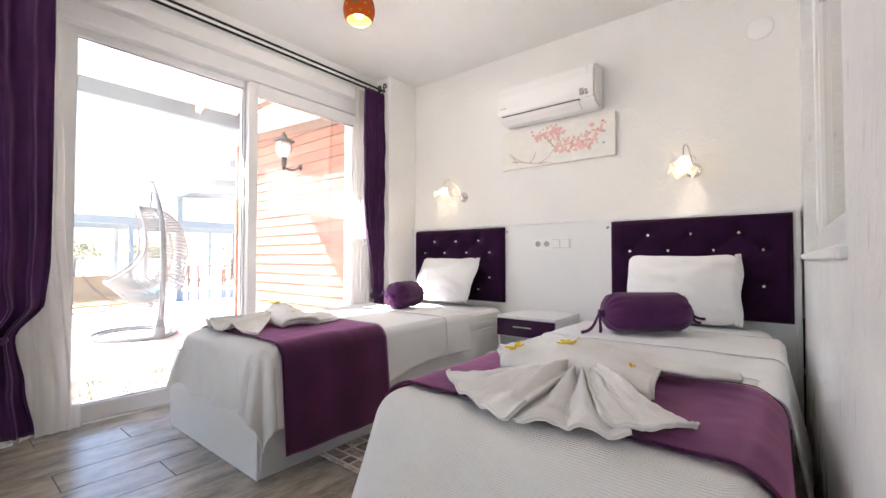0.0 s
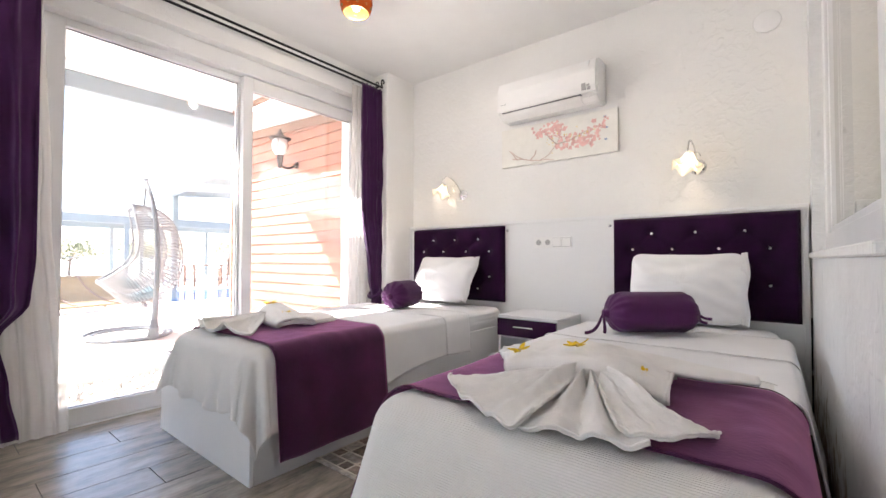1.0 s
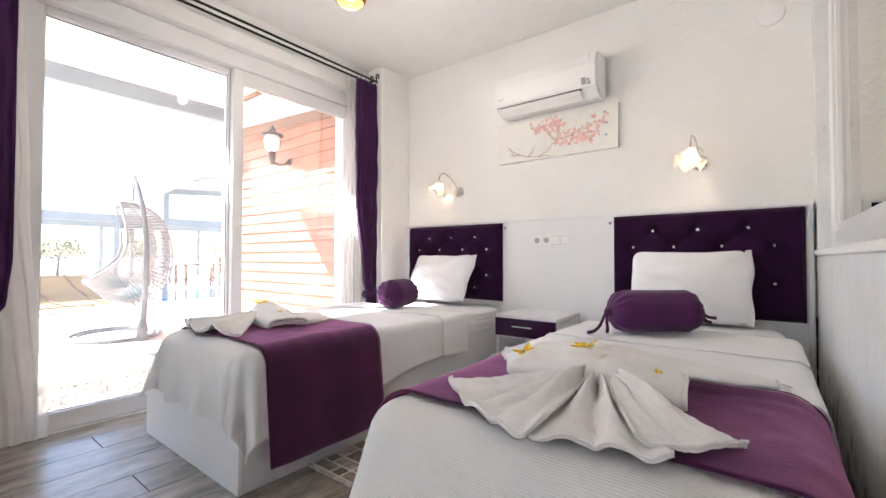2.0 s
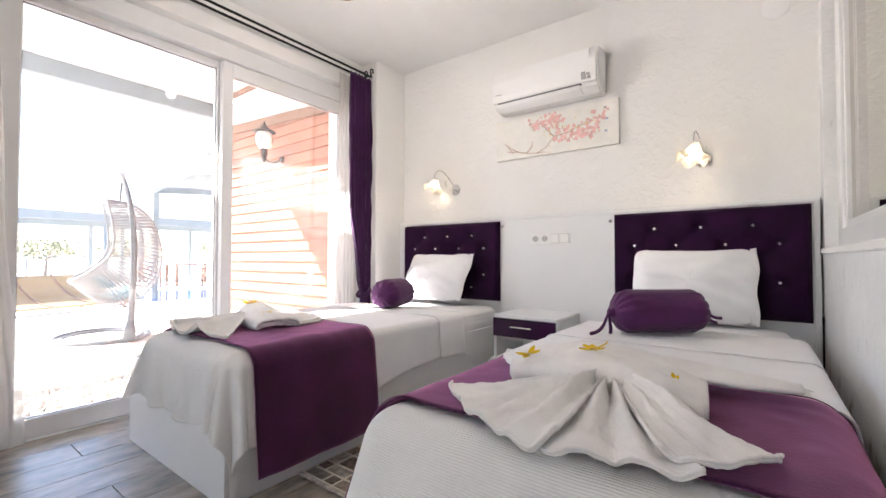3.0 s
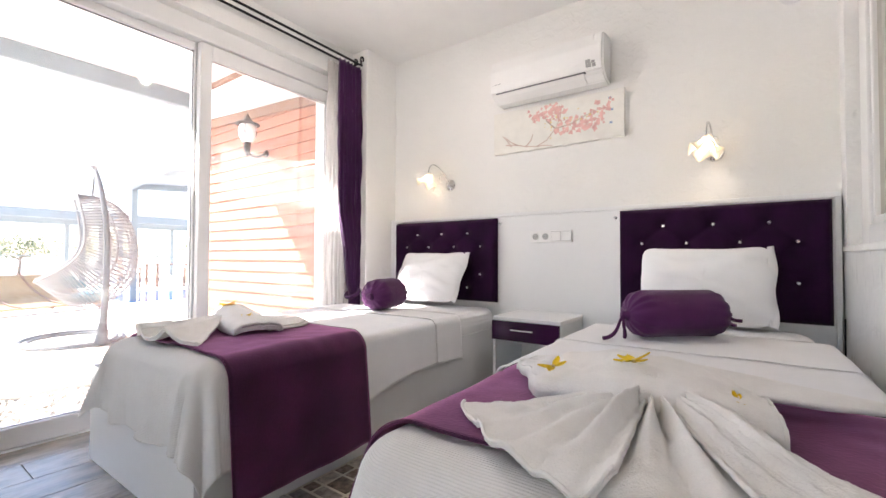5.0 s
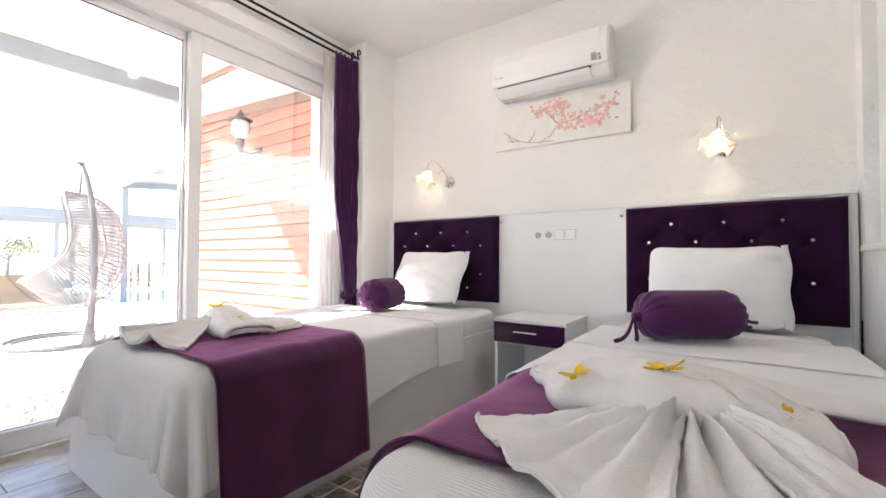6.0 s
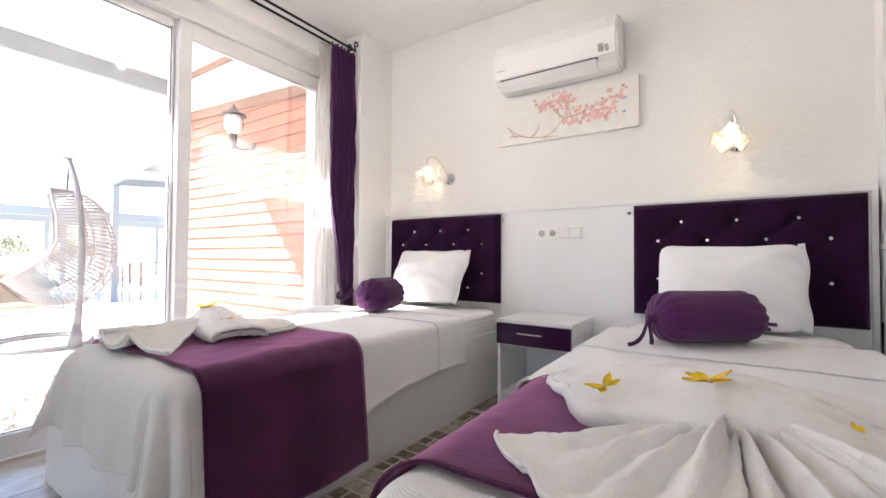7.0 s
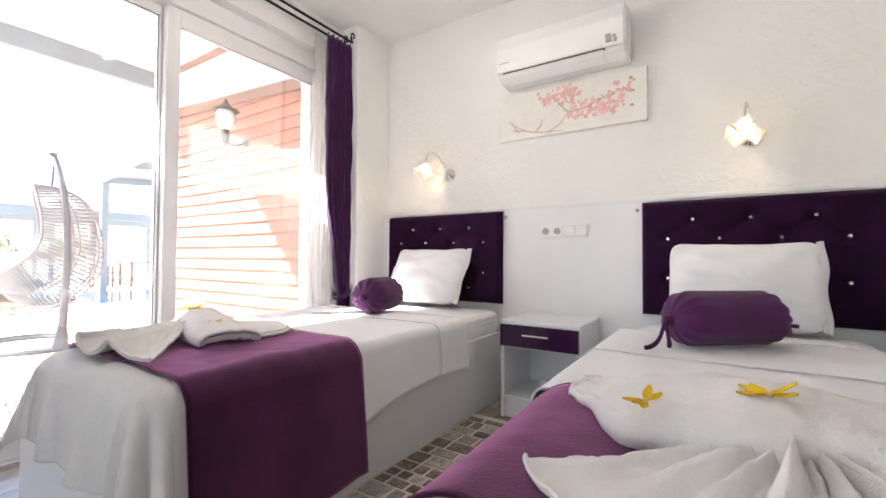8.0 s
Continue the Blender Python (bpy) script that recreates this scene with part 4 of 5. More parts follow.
for x, z, w, h in ((AW - 0.100, 0.090, 0.028, 0.020), (AW - 0.066, 0.086, 0.020, 0.014), (AW - 0.098, 0.066, 0.030, 0.022), (AW - 0.060, 0.064, 0.018, 0.018)):
    part("label", boxes((x, x + w, -0.2015, -0.186, z, z + h)), PALE_GREY, ac)
part("badge", boxes((0.03, 0.085, -0.1985, -0.194, 0.100, 0.104)), GREYP, ac)
part("side_seam", boxes((AW - 0.054, AW - 0.052, -0.192, -0.15, 0.05, 0.26)), PLASTIC, ac)

# ---- canvas picture ----
pic = thing("canvas_picture", "cream canvas print of a pink blossom branch", "picture", at=(-1.553, YB - 0.001, 1.622))
part("canvas", boxes((0, 0.893, -0.026, 0, 0, 0.300), bevel=0.004, seg=2), CANVAS, pic)
rng = random.Random(5)
tw = bmesh.new()
twigs = [[(0.10, 0.06), (0.18, 0.05), (0.25, 0.03), (0.33, 0.02), (0.40, 0.05), (0.46, 0.12), (0.50, 0.20)], [(0.18, 0.05), (0.13, 0.08), (0.09, 0.12)], [(0.14, 0.045), (0.10, 0.10), (0.07, 0.13)], [(0.25, 0.03), (0.29, 0.07), (0.30, 0.11)],
         [(0.46, 0.12), (0.56, 0.13), (0.66, 0.17), (0.76, 0.20)], [(0.46, 0.12), (0.40, 0.18), (0.38, 0.25)], [(0.33, 0.02), (0.38, 0.02), (0.44, 0.01)]]
for k, line in enumerate(twigs):
    tube([(x, -0.0268, z) for x, z in line], 0.004, 5, taper=lambda q: 1.1 - 0.7 * q, bm=tw)
part("painted_branch", tw, TWIG, pic)


def dabs(count, centres, size):
    bm = bmesh.new()
    for _ in range(count):
        cx, cz, sx, sz = rng.choice(centres)
        x, z = cx + rng.gauss(0, sx), cz + rng.gauss(0, sz)
        x, z = min(max(x, 0.03), 0.86), min(max(z, 0.02), 0.285)
        r, a = size * rng.uniform(0.5, 1.2), rng.uniform(0, 6.28)
        n = 7
        vs = [bm.verts.new((x + r * (1 + 0.35 * math.sin(3 * q + a)) * math.cos(q), -0.0268 - rng.uniform(0.0004, 0.0014), z + r * (1 + 0.35 * math.sin(3 * q + a)) * math.sin(q))) for q in [2 * math.pi * i / n for i in range(n)]]
        bm.faces.new(vs)
    return bm


CL = [(0.40, 0.235, 0.05, 0.022), (0.46, 0.25, 0.04, 0.02), (0.52, 0.13, 0.045, 0.045), (0.60, 0.11, 0.05, 0.03), (0.72, 0.15, 0.04, 0.035), (0.77, 0.20, 0.035, 0.03), (0.68, 0.10, 0.05, 0.025), (0.48, 0.19, 0.03, 0.04), (0.33, 0.21, 0.02, 0.015)]
tagged(part("painted_blossom", dabs(170, CL, 0.013), PINK, pic), kind="stuff")
tagged(part("painted_leaf", dabs(26, [(0.62, 0.17, 0.08, 0.03), (0.44, 0.14, 0.05, 0.05)], 0.006), OCHRE, pic), kind="stuff")
for sx, sz in ((0.80, 0.245), (0.805, 0.09), (0.81, 0.17)):
    part("painted_mark", boxes((sx, sx + 0.018, -0.0275, -0.0262, sz, sz + 0.012)), LABEL, pic)

# ---- round wall cover ----
cov = thing("wall_vent_cover", "round white cover plate high on the wall", "vent cover")
part("plate", lathe([(0.002, 0.010), (0.055, 0.009), (0.062, 0.004), (0.063, 0.0)], 32, Matrix.Translation((0.135, YB - 0.001, 2.228)) @ pose(0, 0, 0, 90)), PLASTIC, cov, smooth=True)


# ---- wall lamps ----
def wall_lamp(label, base, shade, tip):
    x, z = base
    lamp = thing("wall_lamp", label, "wall lamp", "wall lamps", (x, YB - 0.001, z))
    part("backplate", lathe([(0.046, 0.0), (0.046, 0.006), (0.038, 0.014), (0.020, 0.020), (0.012, 0.032), (0.002, 0.034)], 28, pose(0, 0, 0, 90)), CHROME, lamp, smooth=True)
    sx, sy, sz = shade
    part("arm", tube(arc_bez((0, -0.02, 0.01), (sx * 0.2, -0.07, 0.12), (sx * 0.9, sy, sz + 0.20), (sx, sy, sz + 0.045), 18), 0.0045, 8), CHROME, lamp, "thin chrome arm", smooth=True)
    part("wire_curl", tube([(sx * 0.35 + 0.03 * math.cos(a), -0.05, 0.055 + 0.03 * math.sin(a)) for a in [i * 0.3 for i in range(16)]], 0.0025, 6), CHROME, lamp, smooth=True)
    m = Matrix.Translation((sx, sy, sz)) @ pose(0, 0, 0, *tip)
    part("socket", lathe([(0.004, 0.062), (0.014, 0.058), (0.017, 0.03), (0.012, 0.026)], 14, m), CHROME, lamp, smooth=True)

    def f(u, v):
        a = 2 * math.pi * u
        lobe = math.cos(5 * a)
        r = 0.016 + 0.062 * v ** 1.35 * (1 + 0.12 * v * lobe)
        zz = 0.055 - 0.108 * v + 0.032 * max(0.0, v - 0.55) / 0.45 * (0.7 * lobe + 0.3)
        return m @ Vector((r * math.cos(a), r * math.sin(a), zz))
    thicken(part("shade", sheet_of(f, 60, 22, wrap=True), FROST, lamp, "frosted glass flower shade, lit", smooth=True), 0.003)
    part("bulb", lathe([(0.004, 0.026), (0.010, 0.015), (0.017, -0.008), (0.012, -0.026), (0.002, -0.032)], 14, m), BULB, lamp, "lit warm bulb", smooth=True)
    return lamp


wall_lamp("chrome wall lamp with a lit flower shade near the pier", (-1.952, 1.448), (-0.125, -0.13, 0.035), (0, 25, 0))
wall_lamp("chrome wall lamp with a lit flower shade near the mirror", (-0.205, 1.455), (-0.030, -0.16, 0.015), (-18, 10, 0))

# ---- pendant ----
pend = thing("pendant_lamp", "amber mosaic glass pendant lamp hanging from the ceiling", "pendant lamp", at=(-1.73, 1.67, 2.325))
part("ceiling_rose", lathe([(0.05, 0.233), (0.05, 0.222), (0.02, 0.205), (0.004, 0.200)], 20), BRASS, pend, smooth=True)
part("stem", tube([(0, 0, 0.135), (0, 0, 0.21)], 0.006, 8), BRASS, pend)
part("cap", lathe([(0.008, 0.150), (0.035, 0.142), (0.060, 0.125), (0.058, 0.118)], 24), BRASS, pend, smooth=True)
gl = lambda u, v: Vector(((0.058 + 0.036 * math.sin(math.pi * (0.15 + 0.6 * v)) - 0.010 * v) * math.cos(6.2832 * u), (0.058 + 0.036 * math.sin(math.pi * (0.15 + 0.6 * v)) - 0.010 * v) * math.sin(6.2832 * u), 0.122 - 0.122 * v))
shade = thicken(part("shade", sheet_of(gl, 40, 16, wrap=True), AMBER, pend, "amber mosaic glass shade", smooth=True), 0.004)
part("rim", tube([gl(i / 32, 1.0) for i in range(32)], 0.004, 6, closed=True), BRASS, pend, smooth=True)
for i in range(10):
    for j in range(3):
        c = gl((i + 0.5 * (j % 2)) / 10, 0.2 + 0.3 * j)
        out = Vector((c.x, c.y, 0)).normalized()
        part("tessera", lathe([(0.011, 0.0), (0.011, 0.002), (0.006, 0.004)], 6, Matrix.Translation(c + out * 0.001) @ out.to_track_quat("Z", "Y").to_matrix().to_4x4()), GREEN_GLASS if (i + j) % 3 == 0 else BRASS, shade)
part("bulb", lathe([(0.004, 0.10), (0.016, 0.08), (0.026, 0.045), (0.018, 0.02), (0.003, 0.012)], 16), PENDANT_BULB, pend, "lit warm bulb", smooth=True)


# ---- terrace ----
GZ = -0.06
setting("ground", boxes((-1500, -4.05, -1500, 1500, GZ - 0.3, GZ), (-4.05, 1500, -1500, 1500, GZ - 0.3, GZ - 0.065)), PAVING, "pale sunlit stone terrace", "terrace")
edge = setting("kerb", boxes((-4.10, -4.04, -6, 3.0, GZ - 0.02, GZ + 0.035), bevel=0.006), PAVING, "pale stone edging beside the pebble bed", "edging")

peb = bmesh.new()
rng = random.Random(11)
me_src = bmesh.new()
bmesh.ops.create_icosphere(me_src, subdivisions=1, radius=1)
pv, pf = [v.co.copy() for v in me_src.verts], [[v.index for v in f.verts] for f in me_src.faces]
me_src.free()
verts, faces = [], []
for _ in range(5200):
    x, y = rng.uniform(-4.02, -2.99), rng.uniform(-0.6, 2.95)
    r = rng.uniform(0.012, 0.030)
    q = Euler((rng.uniform(0, 6), rng.uniform(0, 6), rng.uniform(0, 6))).to_matrix()
    sx, sy, sz = r * rng.uniform(0.8, 1.3), r, r * rng.uniform(0.5, 0.8)
    c, n0 = Vector((x, y, GZ - 0.045 + rng.uniform(0.0, 0.03))), len(verts)
    verts += [c + q @ Vector((v.x * sx, v.y * sy, v.z * sz)) for v in pv]
    faces += [[i + n0 for i in f] for f in pf]
me = bpy.data.meshes.new("pebbles")
me.from_pydata(verts, [], faces)
me.materials.append(PEBBLE)
tagged(new("pebbles", me), "bed of rounded white pebbles outside the door", "pebbles", "", "stuff")

# clad annex
annex = thing("annex_building", "timber-clad annex with a white boarded eave", "building", at=(0, 0, 0))
AX0, AX1, AY = -6.30, -2.98, 3.12
zt = lambda x: 2.50 + (-3.6 - x) * 0.06
bm = bmesh.new()
lo = [bm.verts.new((x, y, GZ)) for x, y in ((AX0, AY + 0.03), (AX1, AY + 0.03), (AX1, AY + 2.5), (AX0, AY + 2.5))]
hi = [bm.verts.new((x, y, zt(x) + 0.05)) for x, y in ((AX0, AY + 0.03), (AX1, AY + 0.03), (AX1, AY + 2.5), (AX0, AY + 2.5))]
for i in range(4):
    bm.faces.new((lo[i], lo[(i + 1) % 4], hi[(i + 1) % 4], hi[i]))
bm.faces.new(hi)
core = part("wall", bm, DARKGAP, annex)


def slab(pts, thick):
    bm = bmesh.new()
    lo = [bm.verts.new(p) for p in pts]
    hi = [bm.verts.new((p[0], p[1], p[2] + thick)) for p in pts]
    n = len(pts)
    for i in range(n):
        bm.faces.new((lo[i], lo[(i + 1) % n], hi[(i + 1) % n], hi[i]))
    bm.faces.new(lo[::-1]), bm.faces.new(hi)
    bmesh.ops.recalc_face_normals(bm, faces=list(bm.faces))
    return bm


part("eave", slab([(AX0 - 0.3, AY - 0.50, zt(AX0 - 0.3) + 0.10), (AX1, AY - 0.50, zt(AX1) + 0.10), (AX1, AY + 2.6, zt(AX1) + 0.10), (AX0 - 0.3, AY + 2.6, zt(AX0 - 0.3) + 0.10)], 0.10), ROOF, annex, "white boarded eave")
part("top_trim", slab([(AX0, AY - 0.03, zt(AX0) - 0.02), (AX1, AY - 0.03, zt(AX1) - 0.02), (AX1, AY + 0.02, zt(AX1) - 0.02), (AX0, AY + 0.02, zt(AX0) - 0.02)], 0.11), WOOD, annex, "brown timber trim")
part("corner_post", boxes((AX0 - 0.05, AX0, AY - 0.03, AY + 0.05, GZ, zt(AX0) - 0.02), bevel=0.004), CLAD, annex)

# steel-framed roof over the door
porch = thing("porch_roof", "white roof panels on blue-grey steel beams, extended unseen to block sun", "canopy")
# A gap is added in these panels to let sun onto the bed head.
part("roof_panel", boxes((-5.30, -4.02, -3.0, 2.50, 2.71, 2.75), (-3.72, -2.93, -3.0, 2.50, 2.71, 2.75), (-4.019, -3.721, -3.0, -0.4, 2.71, 2.75), (-4.019, -3.721, 1.7, 2.50, 2.71, 2.75), (-5.0, -4.84, -3.0, 2.48, 2.621, 2.709)), ROOF, porch, "white roof panel")
part("front_beam", boxes((-4.98, -4.86, -3.0, 2.46, 2.465, 2.62), bevel=0.006), STEEL, porch)
part("rear_beam", boxes((-3.62, -3.54, -3.0, 2.50, 2.58, 2.70), bevel=0.006), STEEL, porch)
part("end_purlin", boxes((-4.855, -3.625, 2.41, 2.45, 2.60, 2.65), bevel=0.004), WOOD, porch)
part("post", boxes((-4.98, -4.86, -2.2, -2.08, GZ, 2.464), bevel=0.006), STEEL, porch)
# Unseen panels, added to keep direct sun out of the opening behind.
part("roof_panel", boxes((-7.5, 0.8, -5.2, -3.001, 2.71, 2.75), (-2.929, 0.8, -3.0, -1.81, 2.71, 2.75)), ROOF, porch, "white roof panel")
part("gutter", boxes((-5.42, -5.301, -3.0, 2.50, 2.66, 2.78), bevel=0.01), ROOF, porch)

# lantern on the boards
lan = thing("wall_lantern", "dark bronze lantern with a frosted globe on the boarding", "wall lantern", at=(-4.58, 2.86, 2.06))
part("backplate", lathe([(0.045, 0), (0.045, 0.012), (0.02, 0.03), (0.004, 0.032)], 16, Matrix.Translation((0.0, 0.235, 0.02)) @ pose(0, 0, 0, 90)), BRONZE, lan, smooth=True)
part("arm", tube(arc_bez((0, 0.21, 0.02), (0, 0.14, -0.06), (0, 0.05, -0.05), (0, 0, 0.0), 12), 0.014, 8), BRONZE, lan, smooth=True)
part("base", lathe([(0.006, -0.06), (0.018, -0.05), (0.026, -0.01), (0.040, 0.03), (0.036, 0.085), (0.045, 0.10)], 18), BRONZE, lan, smooth=True)
part("globe", lathe([(0.045, 0.10), (0.085, 0.16), (0.095, 0.22), (0.085, 0.28), (0.055, 0.31)], 22), PLASTIC, lan, "frosted glass globe", smooth=True)
part("hood", lathe([(0.130, 0.300), (0.125, 0.312), (0.060, 0.335), (0.040, 0.365), (0.016, 0.40), (0.004, 0.43)], 24), BRONZE, lan, smooth=True)
for i in range(4):
    a = math.pi / 4 + i * math.pi / 2
    part("cage_rib", tube([(0.042 * math.cos(a), 0.042 * math.sin(a), 0.10), (0.10 * math.cos(a), 0.10 * math.sin(a), 0.20), (0.085 * math.cos(a), 0.085 * math.sin(a), 0.305)], 0.005, 6), BRONZE, lan)

# hanging egg chair
FACE, SIDE = Vector((-0.20, -0.98, 0)), Vector((0.98, -0.20, 0))
chair = thing("egg_chair", "hanging rattan egg chair with turquoise cushion on a grey stand", "swing chair", at=(-6.10, 1.88, GZ))
cp = lambda f, s, z: FACE * f + SIDE * s + Vector((0, 0, z))
part("base_ring", tube([cp(0.44 * math.cos(a) + 0.11, 0.57 * math.sin(a), 0.03) for a in [2 * math.pi * i / 40 for i in range(40)]], 0.022, 8, closed=True), ANTHRACITE, chair, smooth=True)
part("base_ring", tube([cp(0.37 * math.cos(a) + 0.11, 0.45 * math.sin(a) + 0.05, 0.03) for a in [2 * math.pi * i / 40 for i in range(40)]], 0.018, 8, closed=True), ANTHRACITE, chair, smooth=True)
part("stand_pole", tube(arc_bez(cp(-0.09, 0.50, 0.02), cp(-0.14, 0.50, 0.9), cp(-0.15, 0.50, 1.45), cp(-0.02, 0.12, 1.94), 28), 0.030, 10, taper=lambda q: 1.15 - 0.3 * q), ANTHRACITE, chair, smooth=True)
part("pole_foot", tube([cp(-0.09, 0.50, 0.03), cp(-0.10, 0.50, 0.24)], 0.055, 10, taper=lambda q: 1.2 - 0.5 * q), ANTHRACITE, chair, smooth=True)
part("hook_cap", lathe([(0.004, 0.0), (0.045, 0.004), (0.045, 0.022), (0.004, 0.026)], 12, Matrix.Translation(cp(-0.02, 0.12, 1.93))), ANTHRACITE, chair)
part("chain", tube([cp(-0.03, 0.10, 1.88), cp(-0.02, 0.02, 1.62)], 0.012, 6), ANTHRACITE, chair)
SPINE = [(0.08, 1.61), (-0.12, 1.60), (-0.31, 1.46), (-0.41, 1.22), (-0.45, 0.95), (-0.40, 0.66), (-0.22, 0.45), (0.00, 0.37), (0.16, 0.42), (0.29, 0.53), (0.40, 0.65)]
RIM = [(0.13, 1.61), (0.11, 1.55), (0.08, 1.40), (0.06, 1.24), (0.06, 1.09), (0.10, 0.96), (0.17, 0.87), (0.25, 0.80), (0.32, 0.75), (0.38, 0.71), (0.43, 0.68)]


def along(line, k):
    q = k * (len(line) - 1)
    i = min(int(q), len(line) - 2)
    g = q - i
    p0, p1, p2, p3 = (Vector(line[max(0, min(j, len(line) - 1))]) for j in (i - 1, i, i + 1, i + 2))
    return 0.5 * (2 * p1 + (p2 - p0) * g + (2 * p0 - 5 * p1 + 4 * p2 - p3) * g * g + (3 * p1 - p0 - 3 * p2 + p3) * g ** 3)


def strand(k, s):
    """A point of the basket: k along its back from crown to lip, s from one rim to the other."""
    p = along(SPINE, k).lerp(along(RIM, k), s * s)
    return cp(p.x, s * (0.10 + 0.37 * math.sin(math.pi * min(1, 0.09 + k * 0.83)) ** 0.55), p.y)


for i in range(58):
    k = i / 57
    part("rattan_strand", tube([strand(k, s / 6 - 1) for s in range(13)], 0.008, 5), RATTAN, chair)
for s in (-1, -0.66, -0.33, 0, 0.33, 0.66, 1):
    part("rib", tube([strand(i / 30, s) for i in range(31)], 0.013, 6), RATTAN, chair, smooth=True)


def seat_pad(u, v):
    k, s = 0.60 + 0.30 * u, (v - 0.5) * 1.2
    return strand(k, s * 0.85) + Vector((0, 0, 0.045 + 0.04 * math.sin(math.pi * u) * math.sin(math.pi * v))) 
thicken(part("cushion", sheet_of(seat_pad, 18, 18), TEAL, chair, "turquoise seat cushion", smooth=True), 0.03)
pad = boxes((-0.17, 0.17, -0.05, 0.05, -0.12, 0.12), bevel=0.045)
for v in pad.verts:
    q = max(abs(v.co.x) / 0.17, abs(v.co.z) / 0.12)
    v.co.y *= 1.25 - 0.9 * q * q
pad.transform(Matrix.Translation(cp(0.16, 0.02, 0.66)) @ pose(0, 0, 0, 58, 0, 12))
part("cushion", pad, TURQUOISE, chair, "small turquoise throw cushion", smooth=True)

# reed-covered lounger
lounge = thing("reed_lounger", "tan reed-covered curved lounger on the terrace", "lounger", at=(-9.35, 1.95, GZ))
dx, dy = Vector((-0.25, 0.97, 0)), Vector((-0.97, -0.25, 0))


def reed(u, v):
    a = v * 1.25
    return dx * (-1.3 + 2.5 * u - 0.45 * v * u) + dy * (0.75 * math.sin(a)) + Vector((0, 0, 0.12 + 0.62 * (1 - math.cos(a)) * 1.2))
thicken(part("mat", sheet_of(reed, 30, 14), REED, lounge, smooth=True), 0.03)
for u in (0.0, 0.25, 0.5, 0.75, 1.0):
    part("rib", tube([reed(u, j / 12) + Vector((0, 0, 0.02)) for j in range(13)], 0.014, 6), WOOD, lounge)
for u in (0.05, 0.95):
    part("leg", tube([reed(u, 0.1), dx * (-1.3 + 2.5 * u) + Vector((0, 0, 0))], 0.03, 8), WOOD, lounge)
    part("leg", tube([reed(u, 0.9), reed(u, 0.9) * 1.0 - Vector((0, 0, reed(u, 0.9).z))], 0.03, 8), WOOD, lounge)

# pool
pool = thing("swimming_pool", "blue swimming pool edged with pale stone", "pool", kind="structure")
part("water", boxes((-13.4, -9.95, 3.55, 10.0, GZ - 0.02, GZ + 0.006)), WATER, pool)
part("coping", boxes((-9.949, -9.7, 3.3, 10.25, GZ - 0.02, GZ + 0.03), (-13.65, -13.401, 3.3, 10.25, GZ - 0.02, GZ + 0.03), (-13.4, -9.95, 3.3, 3.549, GZ - 0.02, GZ + 0.03), (-13.4, -9.95, 10.001, 10.25, GZ - 0.02, GZ + 0.03), bevel=0.01), PAVING, pool)

# open shelters
shelter = thing("garden_shelter", "blue-grey steel shelter with a sloping awning greyed like its shaded underside", "shelter")
C = [(-11.06, 3.86), (-6.65, 3.20), (-6.20, 6.2), (-10.6, 6.9)]
part("roof", slab([(*C[0], 2.50), (*C[1], 2.50), (*C[2], 2.70), (*C[3], 2.70)], 0.06), AWNING, shelter)


def beam(a, b, z0, z1, w=0.06, tall=0.13):
    """A level or sloping bar between two plan points."""
    d = (Vector(b) - Vector(a)).normalized() * w
    n = Vector((-d.y, d.x))
    return slab([(a[0] - n.x, a[1] - n.y, z0), (b[0] - n.x, b[1] - n.y, z1), (b[0] + n.x, b[1] + n.y, z1), (a[0] + n.x, a[1] + n.y, z0)], tall)


part("edge_beam", beam(C[0], C[1], 2.365, 2.365), STEEL, shelter)
part("edge_beam", beam(C[0], C[3], 2.365, 2.565), STEEL, shelter)
mid = lambda p, q: ((p[0] + q[0]) / 2, (p[1] + q[1]) / 2)
part("rafter", beam(mid(C[0], C[1]), mid(C[2], C[3]), 2.365, 2.565), STEEL, shelter)
for x, y, top in ((-11.0, 3.93, 2.36), (-10.6, 6.7, 2.55)):
    part("post", boxes((x - 0.06, x + 0.06, y - 0.06, y + 0.06, GZ, top), bevel=0.006), STEEL, shelter)
pergola = thing("long_pergola", "long blue-grey steel pergola with a flat roof past the pool", "pergola")
part("roof", boxes((-24.5, -20.5, -6.0, 16.0, 2.62, 2.72)), ROOF, pergola)
part("front_beam", boxes((-20.7, -20.5, -6.0, 16.0, 2.30, 2.60), bevel=0.01), STEEL, pergola)
part("rear_beam", boxes((-24.5, -24.3, -6.0, 16.0, 2.30, 2.60), bevel=0.01), STEEL, pergola)
for y in (-2.0, 2.2, 5.4, 6.6, 9.6, 13.0):
    part("post", boxes((-20.68, -20.53, y, y + 0.16, GZ, 2.299), bevel=0.006), STEEL, pergola)
    part("post", boxes((-24.48, -24.33, y + 0.4, y + 0.56, GZ, 2.299), bevel=0.006), STEEL, pergola)

# railing at the terrace edge
rail = thing("terrace_railing", "thin steel railing with wires along the terrace edge", "railing")
for z in (1.0, 0.78, 0.55, 0.32, 0.12):
    part("rail", tube([(-26.0, -14, GZ + z), (-26.0, 26, GZ + z)], 0.03 if z == 1.0 else 0.010, 6), STEEL, rail)
for i in range(21):
    part("baluster", boxes((-26.03, -25.97, -14 + 2 * i, -13.94 + 2 * i, GZ, GZ + 0.97)), STEEL, rail)


